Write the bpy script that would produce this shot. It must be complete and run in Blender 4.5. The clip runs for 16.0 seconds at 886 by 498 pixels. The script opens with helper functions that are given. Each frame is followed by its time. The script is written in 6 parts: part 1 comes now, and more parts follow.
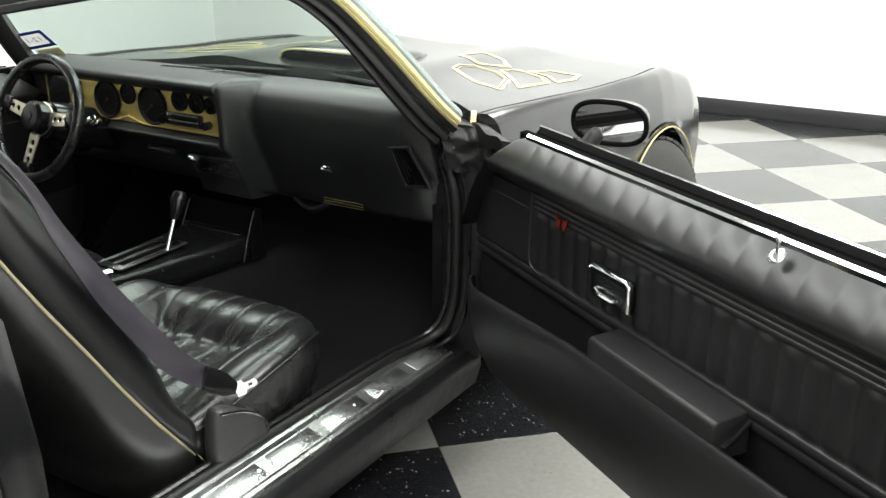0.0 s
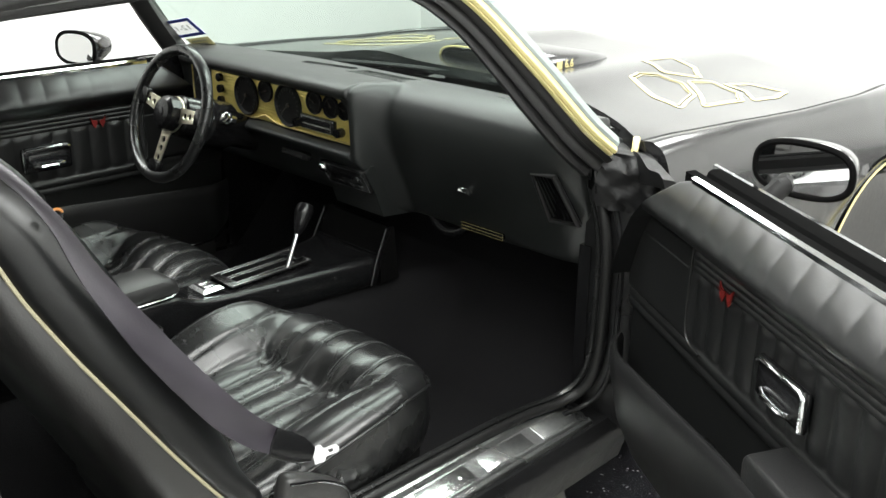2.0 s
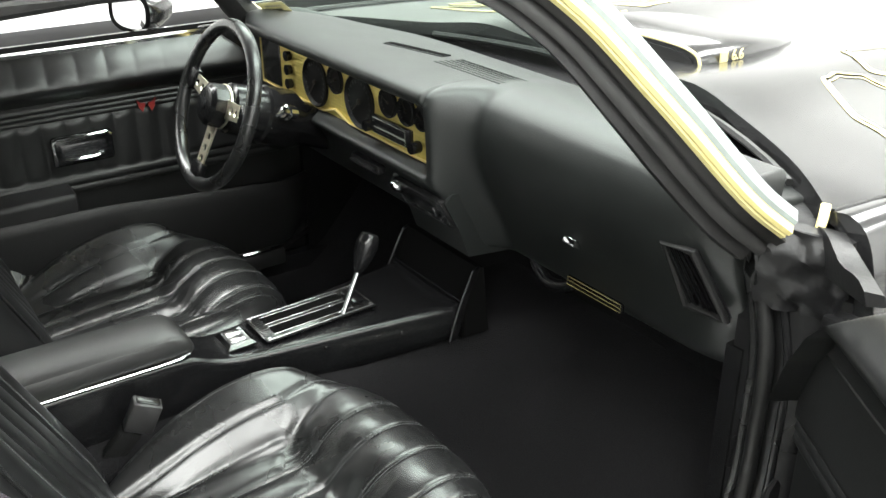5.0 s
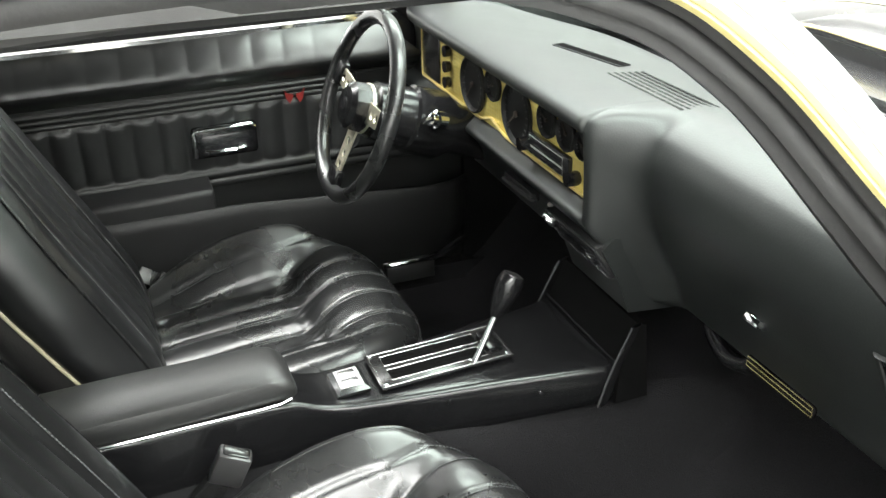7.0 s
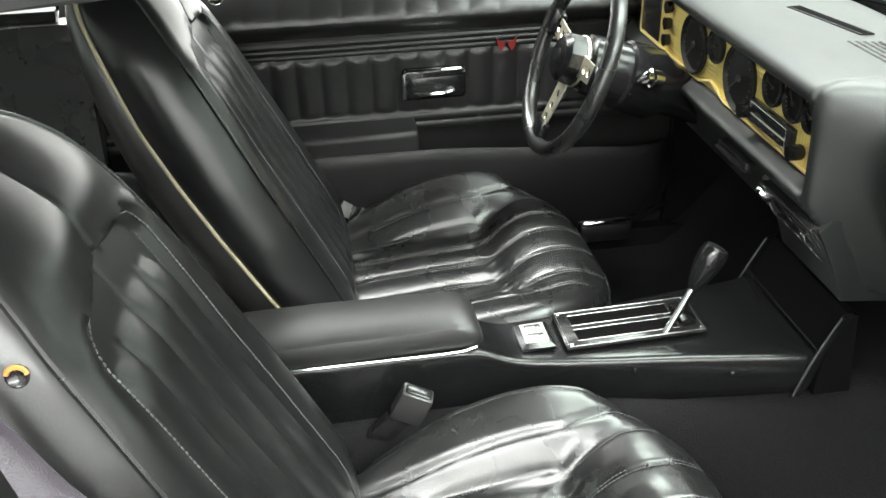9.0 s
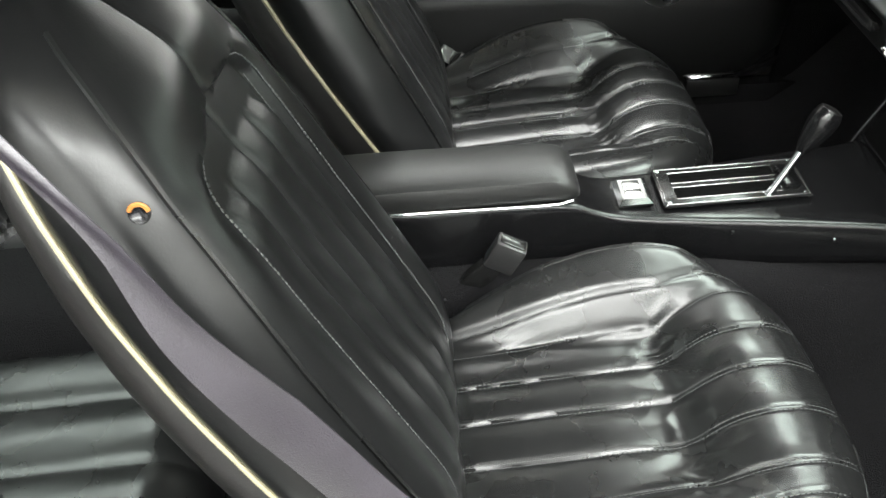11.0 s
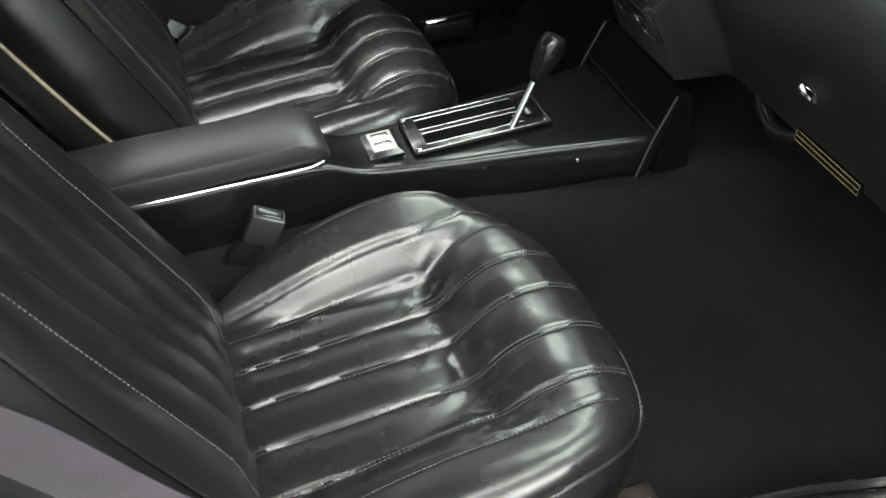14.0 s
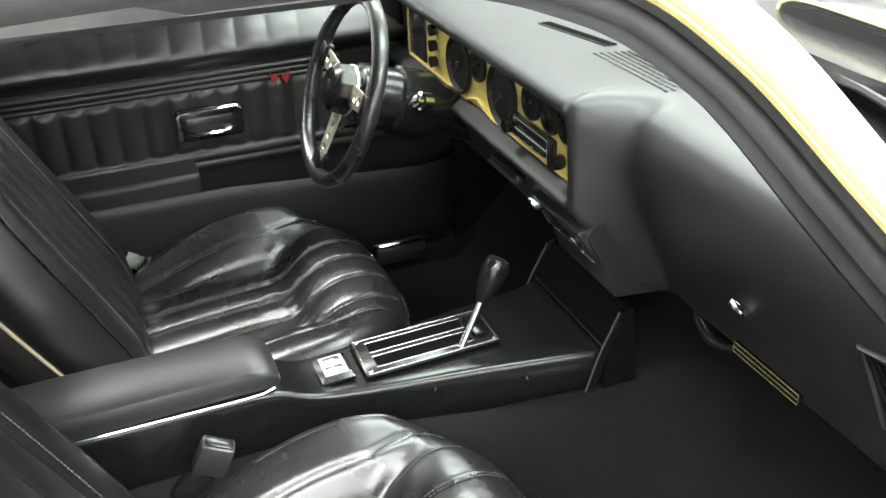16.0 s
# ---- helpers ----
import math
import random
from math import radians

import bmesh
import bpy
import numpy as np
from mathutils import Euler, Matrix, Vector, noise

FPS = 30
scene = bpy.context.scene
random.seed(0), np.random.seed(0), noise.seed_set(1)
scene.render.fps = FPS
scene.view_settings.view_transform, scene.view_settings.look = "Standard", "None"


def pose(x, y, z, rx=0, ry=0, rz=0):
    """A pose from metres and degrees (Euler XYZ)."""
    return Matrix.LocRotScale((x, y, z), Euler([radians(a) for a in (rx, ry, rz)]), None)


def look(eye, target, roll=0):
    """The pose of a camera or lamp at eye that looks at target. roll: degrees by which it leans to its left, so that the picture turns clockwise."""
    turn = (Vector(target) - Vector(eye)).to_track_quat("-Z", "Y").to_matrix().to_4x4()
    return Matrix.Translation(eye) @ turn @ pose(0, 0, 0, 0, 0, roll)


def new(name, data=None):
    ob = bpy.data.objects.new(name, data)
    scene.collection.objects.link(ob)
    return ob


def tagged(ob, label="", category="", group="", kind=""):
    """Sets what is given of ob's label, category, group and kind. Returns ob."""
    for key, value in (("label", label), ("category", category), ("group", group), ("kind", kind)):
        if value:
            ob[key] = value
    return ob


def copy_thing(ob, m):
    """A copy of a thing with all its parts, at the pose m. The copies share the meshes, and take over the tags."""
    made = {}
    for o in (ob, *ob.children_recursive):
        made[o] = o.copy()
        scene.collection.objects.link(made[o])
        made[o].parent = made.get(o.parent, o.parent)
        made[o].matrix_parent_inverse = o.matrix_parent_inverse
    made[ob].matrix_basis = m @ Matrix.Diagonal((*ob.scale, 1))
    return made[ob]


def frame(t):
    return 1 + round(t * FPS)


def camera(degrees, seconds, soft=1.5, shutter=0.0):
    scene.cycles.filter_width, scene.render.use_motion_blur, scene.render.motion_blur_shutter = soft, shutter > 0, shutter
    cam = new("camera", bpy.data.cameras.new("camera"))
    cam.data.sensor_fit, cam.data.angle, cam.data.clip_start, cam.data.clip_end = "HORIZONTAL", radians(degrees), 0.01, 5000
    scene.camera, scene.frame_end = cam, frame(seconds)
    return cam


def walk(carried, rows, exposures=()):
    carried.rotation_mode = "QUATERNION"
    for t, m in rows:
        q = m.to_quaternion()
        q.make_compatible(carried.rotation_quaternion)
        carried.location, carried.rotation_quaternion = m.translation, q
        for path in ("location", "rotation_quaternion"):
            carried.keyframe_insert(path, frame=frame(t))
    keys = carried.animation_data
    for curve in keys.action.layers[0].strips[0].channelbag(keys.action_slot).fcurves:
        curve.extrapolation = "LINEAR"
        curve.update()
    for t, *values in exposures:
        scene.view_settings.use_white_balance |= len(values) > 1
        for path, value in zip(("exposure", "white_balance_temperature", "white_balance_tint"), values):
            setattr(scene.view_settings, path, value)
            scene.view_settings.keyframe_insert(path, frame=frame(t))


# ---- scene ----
cam = camera(50.0, 16.0)
PATH = [
    (0, (1.997, -1.691, 1.446), (1.0, -0.093, 0.773), 0.2),
    (0.5, (1.982, -1.595, 1.445), (0.879, -0.067, 0.775), 0.2),
    (1, (1.957, -1.488, 1.445), (0.76, -0.041, 0.758), 0.4),
    (1.5, (1.926, -1.394, 1.447), (0.66, -0.009, 0.753), 0.4),
    (2, (1.888, -1.281, 1.449), (0.563, 0.038, 0.739), 0.3),
    (2.5, (1.834, -1.179, 1.453), (0.47, 0.096, 0.736), 0.3),
    (3, (1.786, -1.1, 1.454), (0.399, 0.138, 0.717), 0.3),
    (3.2, (1.766, -1.069, 1.45), (0.373, 0.156, 0.702), 0.4),
    (5.3, (1.455, -0.709, 1.474), (-0.061, 0.267, 0.61), -0.3),
    (5.5, (1.426, -0.679, 1.472), (-0.111, 0.261, 0.606), -0.3),
    (6, (1.362, -0.613, 1.471), (-0.22, 0.235, 0.588), -0.6),
    (6.5, (1.312, -0.562, 1.473), (-0.306, 0.189, 0.568), -0.9),
    (7, (1.27, -0.519, 1.471), (-0.385, 0.123, 0.55), -1.2),
    (7.5, (1.253, -0.511, 1.469), (-0.431, 0.015, 0.527), -1.2),
    (8, (1.248, -0.512, 1.47), (-0.461, -0.087, 0.521), -1.4),
    (8.5, (1.246, -0.525, 1.457), (-0.472, -0.17, 0.496), -1.2),
    (9, (1.246, -0.534, 1.465), (-0.466, -0.278, 0.464), -1.4),
    (9.2, (1.247, -0.538, 1.468), (-0.46, -0.318, 0.449), -1.5),
    (11.3, (1.239, -0.548, 1.477), (-0.271, -0.517, 0.166), -2.7),
    (11.5, (1.235, -0.547, 1.478), (-0.248, -0.519, 0.137), -2.8),
    (12, (1.235, -0.546, 1.462), (-0.189, -0.486, 0.059), -2.4),
    (12.5, (1.234, -0.553, 1.456), (-0.137, -0.409, 0.007), -1.5),
    (13, (1.233, -0.54, 1.451), (-0.114, -0.299, -0.009), -1.4),
    (13.5, (1.23, -0.519, 1.454), (-0.12, -0.166, 0.021), -1.5),
    (14, (1.234, -0.5, 1.458), (-0.182, -0.041, 0.122), -1.7),
    (14.5, (1.235, -0.487, 1.47), (-0.243, 0.058, 0.238), -1.8),
    (15, (1.248, -0.467, 1.475), (-0.296, 0.1, 0.338), -2.3),
    (15.5, (1.252, -0.475, 1.479), (-0.345, 0.128, 0.436), -2.0),
    (16, (1.254, -0.475, 1.484), (-0.377, 0.144, 0.506), -2.0),
]
walk(cam, [(t, look(eye, target, roll)) for t, eye, target, roll in PATH], [(0.0, -0.5), (1.5, -0.32), (3.0, -0.02), (5.5, 0.55), (7.0, 0.95), (9.0, 1.02), (11.5, 0.55), (12.5, 0.4), (13.5, 0.33), (14.5, 0.33), (15.5, 0.82), (16.0, 0.92)])


# ---------------------------------------------------------------- light
world = bpy.data.worlds.new("world")
world.use_nodes = True
world.node_tree.nodes["Background"].inputs[0].default_value = (0.9, 0.95, 1.0, 1)
world.node_tree.nodes["Background"].inputs[1].default_value = 0.05
scene.world = world


def panel_light(name, x, y, w, l, power):
    d = bpy.data.lights.new(name, "AREA")
    d.shape, d.size, d.size_y, d.energy, d.color = "RECTANGLE", w, l, power, (0.98, 1.0, 0.97)
    ob = new(name, d)
    ob.matrix_basis = pose(x, y, 3.42)
    return ob


for lx in (-2.2, 0.5, 3.2):
    for ly in (-3.6, -1.3, 1.0, 3.2):
        panel_light("ceiling_lamp", lx, ly, 1.2, 2.0, 75 if ly < -3 else 150)

# ---------------------------------------------------------------- materials
MATS = {}


def mat(name, base=(0.5, 0.5, 0.5), rough=0.5, metal=0.0, bump=0.0, scale=60.0, vary=0.15, coat=0.0, spec=0.5, stain=0.0, stain_scale=3.0, rough_vary=0.0, detail=4.0):
    m = bpy.data.materials.new(name)
    m.use_nodes = True
    nt = m.node_tree
    b = nt.nodes["Principled BSDF"]
    tc = nt.nodes.new("ShaderNodeTexCoord")
    n1 = nt.nodes.new("ShaderNodeTexNoise")
    n1.inputs["Scale"].default_value, n1.inputs["Detail"].default_value = scale, detail
    n2 = nt.nodes.new("ShaderNodeTexNoise")
    n2.inputs["Scale"].default_value, n2.inputs["Detail"].default_value = stain_scale, 5
    nt.links.new(tc.outputs["Object"], n1.inputs["Vector"])
    nt.links.new(tc.outputs["Object"], n2.inputs["Vector"])
    add = nt.nodes.new("ShaderNodeMath")
    add.operation = "MULTIPLY_ADD"
    nt.links.new(n1.outputs["Fac"], add.inputs[0])
    add.inputs[1].default_value = vary * 2
    mul = nt.nodes.new("ShaderNodeMath")
    mul.operation = "MULTIPLY_ADD"
    nt.links.new(n2.outputs["Fac"], mul.inputs[0])
    mul.inputs[1].default_value, mul.inputs[2].default_value = stain * 2, 1 - vary - stain
    nt.links.new(mul.outputs[0], add.inputs[2])
    mix = nt.nodes.new("ShaderNodeMix")
    mix.data_type, mix.blend_type = "RGBA", "MULTIPLY"
    mix.inputs["Factor"].default_value = 1
    mix.inputs["A"].default_value = (*base, 1)
    nt.links.new(add.outputs[0], mix.inputs["B"])
    nt.links.new(mix.outputs["Result"], b.inputs["Base Color"])
    b.inputs["Roughness"].default_value, b.inputs["Metallic"].default_value = rough, metal
    b.inputs["Coat Weight"].default_value, b.inputs["Specular IOR Level"].default_value = coat, spec
    b.inputs["Coat Roughness"].default_value = 0.03
    if rough_vary:
        mr = nt.nodes.new("ShaderNodeMapRange")
        mr.inputs["From Min"].default_value, mr.inputs["From Max"].default_value = 0.3, 0.7
        mr.inputs["To Min"].default_value, mr.inputs["To Max"].default_value = rough - rough_vary, rough + rough_vary
        nt.links.new(n2.outputs["Fac"], mr.inputs["Value"])
        nt.links.new(mr.outputs["Result"], b.inputs["Roughness"])
    if bump:
        bp = nt.nodes.new("ShaderNodeBump")
        bp.inputs["Strength"].default_value, bp.inputs["Distance"].default_value = 1.0, bump
        nt.links.new(n1.outputs["Fac"], bp.inputs["Height"])
        nt.links.new(bp.outputs["Normal"], b.inputs["Normal"])
    MATS[name] = m
    return m


VINYL = mat("black_vinyl", (0.0095, 0.0098, 0.0098), 0.275, spec=0.68, bump=0.00012, scale=330, vary=0.2, rough_vary=0.012, stain_scale=9)
SEATSHELL = mat("seat_shell", (0.0125, 0.0118, 0.0116), 0.36, spec=1.0, bump=0.0003, scale=260, rough_vary=0.05)
DASHPAD = mat("dash_pad", (0.0122, 0.0136, 0.0131), 0.40, spec=0.5, bump=0.00022, scale=320, vary=0.2, rough_vary=0.05)
PLASTIC = mat("black_plastic", (0.0062, 0.0062, 0.0066), 0.2, spec=0.42, bump=0.0002, scale=250, rough_vary=0.03)
# dead black for felt and trim, also painted in where openings are shaded
FELTSHADE = mat("felt_and_shade_black", (0.005, 0.005, 0.005), 1.0, spec=0.0)
DOORPLASTIC = mat("matte_door_plastic", (0.011, 0.011, 0.0112), 0.42, bump=0.0003, scale=200, spec=0.3, rough_vary=0.06)
DOORVINYL = mat("door_vinyl", (0.009, 0.0093, 0.0093), 0.36, bump=0.00015, scale=330, vary=0.2, spec=0.42, rough_vary=0.03, stain_scale=7)
GLOSSBLACK = mat("gloss_black_plastic", (0.012, 0.012, 0.012), 0.2, rough_vary=0.05)
RUBBER = mat("black_rubber", (0.0085, 0.0085, 0.0085), 0.42, spec=0.4, bump=0.0004, scale=150)
CARPET = mat("black_carpet", (0.0115, 0.0112, 0.012), 0.95, bump=0.004, scale=420, vary=0.5, spec=0.1)
CHROME = mat("chrome", (0.85, 0.86, 0.87), 0.1, metal=1.0, vary=0.03, rough_vary=0.04)
BRUSHED = mat("scuffed_aluminium", (0.7, 0.71, 0.7), 0.26, metal=1.0, bump=0.0004, vary=0.15, scale=90, stain=0.1, rough_vary=0.1)
DULLGOLD = mat("dull_gold_print", (0.3, 0.25, 0.1), 0.5, metal=0.3, vary=0.2)
GOLD = mat("gold_trim", (0.72, 0.58, 0.24), 0.35, metal=0.6, vary=0.1)
GOLDPAINT = mat("gold_paint", (0.55, 0.48, 0.21), 0.4, vary=0.06, coat=0.4)
PAINT = mat("black_car_paint", (0.012, 0.012, 0.0125), 0.2, vary=0.05, spec=0.8, coat=0.2)
JAMB = mat("worn_black_jamb", (0.008, 0.008, 0.0084), 0.34, spec=0.3, bump=0.002, scale=32, vary=0.3, stain=0.3, rough_vary=0.12)
WALL = mat("white_wall_paint", (0.86, 0.86, 0.85), 0.6, bump=0.0003, scale=120, vary=0.02, stain=0.02, stain_scale=0.7)
CEIL = mat("white_ceiling_paint", (0.8, 0.8, 0.79), 0.8, vary=0.04)
BASEB = mat("black_vinyl_base", (0.02, 0.02, 0.021), 0.4, vary=0.1)
BELT = mat("belt_webbing", (0.0235, 0.0198, 0.0265), 0.36, spec=0.95, bump=0.0006, scale=500, vary=0.25, stain=0.6, stain_scale=6, rough_vary=0.1)
RED = mat("red_enamel", (0.15, 0.010, 0.008), 0.4)
WHITE = mat("white_print", (0.8, 0.8, 0.78), 0.5, vary=0.04)
BLUE = mat("blue_print", (0.03, 0.05, 0.35), 0.5, vary=0.05)
GREYPRINT = mat("grey_print", (0.3, 0.31, 0.27), 0.5, vary=0.1)
ORANGE = mat("orange_plastic", (0.34, 0.13, 0.025), 0.5)
TYRE = mat("tyre_rubber", (0.052, 0.051, 0.049), 0.7, bump=0.001, scale=80)
SILVER = mat("silver_spoke", (0.75, 0.7, 0.55), 0.3, metal=0.9, vary=0.08)
DARKFACE = mat("gauge_face", (0.01, 0.01, 0.011), 0.25)
LIGHTT = mat("pale_vinyl_tile", (0.2, 0.197, 0.18), 0.14, vary=0.18, scale=55, stain=0.1, stain_scale=5, rough_vary=0.06)
DARKT = mat("black_vinyl_tile", (0.016, 0.016, 0.018), 0.13, spec=0.8, vary=0.3, scale=60, rough_vary=0.05)


def add_flecks(m, colour, scale, amount):
    """Small pale chips strewn through a tile."""
    nt = m.node_tree
    bs = nt.nodes["Principled BSDF"]
    src = bs.inputs["Base Color"].links[0].from_socket
    tc = [n for n in nt.nodes if n.type == "TEX_COORD"][0]
    v = nt.nodes.new("ShaderNodeTexVoronoi")
    v.inputs["Scale"].default_value = scale
    nz = nt.nodes.new("ShaderNodeTexNoise")
    nz.inputs["Scale"].default_value = scale * 0.35
    less = nt.nodes.new("ShaderNodeMapRange")
    less.inputs["From Min"].default_value, less.inputs["From Max"].default_value = 0.16, 0.24
    less.inputs["To Min"].default_value, less.inputs["To Max"].default_value = amount, 0.0
    gate = nt.nodes.new("ShaderNodeMapRange")
    gate.inputs["From Min"].default_value, gate.inputs["From Max"].default_value = 0.52, 0.6
    both = nt.nodes.new("ShaderNodeMath")
    both.operation = "MULTIPLY"
    mx = nt.nodes.new("ShaderNodeMix")
    mx.data_type = "RGBA"
    mx.inputs["B"].default_value = (*colour, 1)
    for a, c in ((tc.outputs["Object"], v.inputs["Vector"]), (tc.outputs["Object"], nz.inputs["Vector"]), (v.outputs["Distance"], less.inputs["Value"]), (nz.outputs["Fac"], gate.inputs["Value"]),
                 (less.outputs["Result"], both.inputs[0]), (gate.outputs["Result"], both.inputs[1]), (both.outputs[0], mx.inputs["Factor"]), (src, mx.inputs["A"]), (mx.outputs["Result"], bs.inputs["Base Color"])):
        nt.links.new(a, c)


# seat vinyl darkened and dulled where less light reaches the backrest
SHADEVINYL = mat("backrest_vinyl", (0.0072, 0.0074, 0.0075), 0.3, spec=0.46, bump=0.00012, scale=330, vary=0.2, rough_vary=0.02, stain_scale=9)
PADVINYL = mat("pad_vinyl", (0.0095, 0.0098, 0.0098), 0.34, spec=0.66, bump=0.00015, scale=330, vary=0.2)
add_flecks(DARKT, (0.3, 0.3, 0.3), 70, 0.7)
add_flecks(LIGHTT, (0.12, 0.12, 0.11), 60, 0.5)
PIPING = mat("cream_piping", (0.33, 0.3, 0.2), 0.45, vary=0.1)
THREAD = mat("grey_thread", (0.05, 0.053, 0.053), 0.6, vary=0.2)


def ribbed_vinyl(name):
    """Black vinyl whose middle panels carry a fine ribbed weave."""
    m = mat(name, (0.0095, 0.0098, 0.0098), 0.275, spec=0.68, bump=0.00012, scale=330, vary=0.2, rough_vary=0.012, stain_scale=9)
    nt = m.node_tree
    bp = [n for n in nt.nodes if n.type == "BUMP"][0]
    tc = [n for n in nt.nodes if n.type == "TEX_COORD"][0]
    src = bp.inputs["Height"].links[0].from_socket
    wv = nt.nodes.new("ShaderNodeTexWave")
    wv.bands_direction = "DIAGONAL"
    wv.inputs["Scale"].default_value, wv.inputs["Distortion"].default_value = 170, 0.3
    nt.links.new(tc.outputs["Object"], wv.inputs["Vector"])
    sep = nt.nodes.new("ShaderNodeSeparateXYZ")
    nt.links.new(tc.outputs["Object"], sep.inputs[0])
    cx = nt.nodes.new("ShaderNodeMath")
    cx.operation, cx.inputs[1].default_value, cx.inputs[2].default_value = "COMPARE", 0.39, 0.165
    nt.links.new(sep.outputs["X"], cx.inputs[0])
    cy = nt.nodes.new("ShaderNodeMapRange")
    cy.inputs["From Min"].default_value, cy.inputs["From Max"].default_value = -0.2, -0.1
    cy.inputs["To Min"].default_value, cy.inputs["To Max"].default_value = 1.0, 0.0
    nt.links.new(sep.outputs["Y"], cy.inputs["Value"])
    k = nt.nodes.new("ShaderNodeMath")
    k.operation = "MULTIPLY"
    nt.links.new(cx.outputs[0], k.inputs[0])
    nt.links.new(cy.outputs["Result"], k.inputs[1])
    h = nt.nodes.new("ShaderNodeMath")
    h.operation = "MULTIPLY"
    nt.links.new(wv.outputs["Fac"], h.inputs[0])
    amp = nt.nodes.new("ShaderNodeMath")
    amp.operation, amp.inputs[1].default_value = "MULTIPLY", 0.45
    nt.links.new(k.outputs[0], amp.inputs[0])
    nt.links.new(amp.outputs[0], h.inputs[1])
    add = nt.nodes.new("ShaderNodeMath")
    add.operation = "ADD"
    nt.links.new(src, add.inputs[0])
    nt.links.new(h.outputs[0], add.inputs[1])
    nt.links.new(add.outputs[0], bp.inputs["Height"])
    return m


RIBVINYL = ribbed_vinyl("ribbed_seat_vinyl")
GAUGE = mat("matte_gauge_face", (0.006, 0.006, 0.006), 0.5, spec=0.2)
WEATHERSTRIP = mat("grey_black_weatherstrip", (0.0145, 0.0142, 0.014), 0.45, bump=0.0005, scale=120, stain=0.25, stain_scale=9, rough_vary=0.08)
TONGUE = mat("worn_steel", (0.4, 0.4, 0.4), 0.3, metal=1.0, vary=0.3, scale=80)
# pale tone stands in for the white room reflected in the glass edge
EDGESHEEN = mat("glass_edge_sheen", (0.2, 0.23, 0.22), 0.25)
# paler tone painted as the highlight along the bracket's edge
EDGEGLINT = mat("edge_glint", (0.09, 0.09, 0.092), 0.25, metal=0.5, vary=0.2)
BOOT = mat("scuffed_boot_plastic", (0.03, 0.03, 0.029), 0.42, bump=0.0004, scale=120, vary=0.25, stain=0.25, stain_scale=14)
LIDVINYL = mat("armrest_vinyl", (0.014, 0.0145, 0.014), 0.4, bump=0.0003, scale=300, spec=0.6)
DIAL = mat("dim_dial_print", (0.035, 0.035, 0.033), 0.5)
NEEDLE = mat("dim_needle", (0.025, 0.017, 0.012), 0.5)


def glass_material(name, tint):
    m = bpy.data.materials.new(name)
    m.use_nodes = True
    nt = m.node_tree
    nt.nodes.clear()
    out, mix = nt.nodes.new("ShaderNodeOutputMaterial"), nt.nodes.new("ShaderNodeMixShader")
    tr, gl = nt.nodes.new("ShaderNodeBsdfTransparent"), nt.nodes.new("ShaderNodeBsdfGlossy")
    tr.inputs["Color"].default_value = (*tint, 1)
    gl.inputs["Roughness"].default_value = 0.02
    mix.inputs[0].default_value = 0.06
    nt.links.new(tr.outputs[0], mix.inputs[1])
    nt.links.new(gl.outputs[0], mix.inputs[2])
    nt.links.new(mix.outputs[0], out.inputs[0])
    return m


GLASS = glass_material("tinted_windshield_glass", (0.52, 0.6, 0.56))
TINT = glass_material("dark_rear_glass", (0.42, 0.47, 0.45))
MIRROR = mat("mirror_glass", (0.9, 0.9, 0.9), 0.02, metal=1.0, vary=0.0)

# ---------------------------------------------------------------- building helpers
def thing(name, at, label, category, group="", kind=""):
    ob = new(name)
    ob.empty_display_size = 0.05
    ob.matrix_basis = Matrix.Translation(at)
    return tagged(ob, label, category, group, kind)


def part(name, bm, material, parent, label="", smooth=True, angle=40):
    me = bpy.data.meshes.new(name)
    bmesh.ops.recalc_face_normals(bm, faces=bm.faces)
    bm.to_mesh(me)
    bm.free()
    me.materials.append(material)
    if smooth:
        me.polygons.foreach_set("use_smooth", [True] * len(me.polygons))
        me.set_sharp_from_angle(angle=radians(angle))
    ob = new(name, me)
    if parent is not None:
        ob.parent = parent
        if parent.type == "EMPTY":
            ob.matrix_parent_inverse = parent.matrix_basis.inverted()
    if label:
        ob["label"] = label
    return ob


def solo(name, bm, material, label, category, kind="", group="", smooth=True, angle=40):
    return tagged(part(name, bm, material, None, "", smooth, angle), label, category, group, kind)


def spline(pts, n, closed=False):
    """Catmull-Rom points through pts, n per span."""
    P = np.array(pts, float)
    m = len(P)
    out = []
    for i in range(m if closed else m - 1):
        if closed:
            a, b, c, d = P[(i - 1) % m], P[i], P[(i + 1) % m], P[(i + 2) % m]
        else:
            b, c = P[i], P[i + 1]
            a = P[i - 1] if i else 2 * b - c
            d = P[i + 2] if i + 2 < m else 2 * c - b
        for k in range(n):
            t = k / n
            out.append(0.5 * (2 * b + (c - a) * t + (2 * a - 5 * b + 4 * c - d) * t * t + (3 * b - a - 3 * c + d) * t ** 3))
    if not closed:
        out.append(P[-1])
    return np.array(out)


def skin(bm, rings, closed=True, cap=True):
    """Faces between rings of equal length."""
    V = [[bm.verts.new(tuple(p)) for p in r] for r in rings]
    n = len(V[0])
    for a, b in zip(V, V[1:]):
        for i in range(n if closed else n - 1):
            j = (i + 1) % n
            bm.faces.new((a[i], a[j], b[j], b[i]))
    if cap and closed:
        bm.faces.new(V[0][::-1])
        bm.faces.new(V[-1])
    return V


def loft(rings, closed=True, cap=True):
    bm = bmesh.new()
    skin(bm, rings, closed, cap)
    return bm


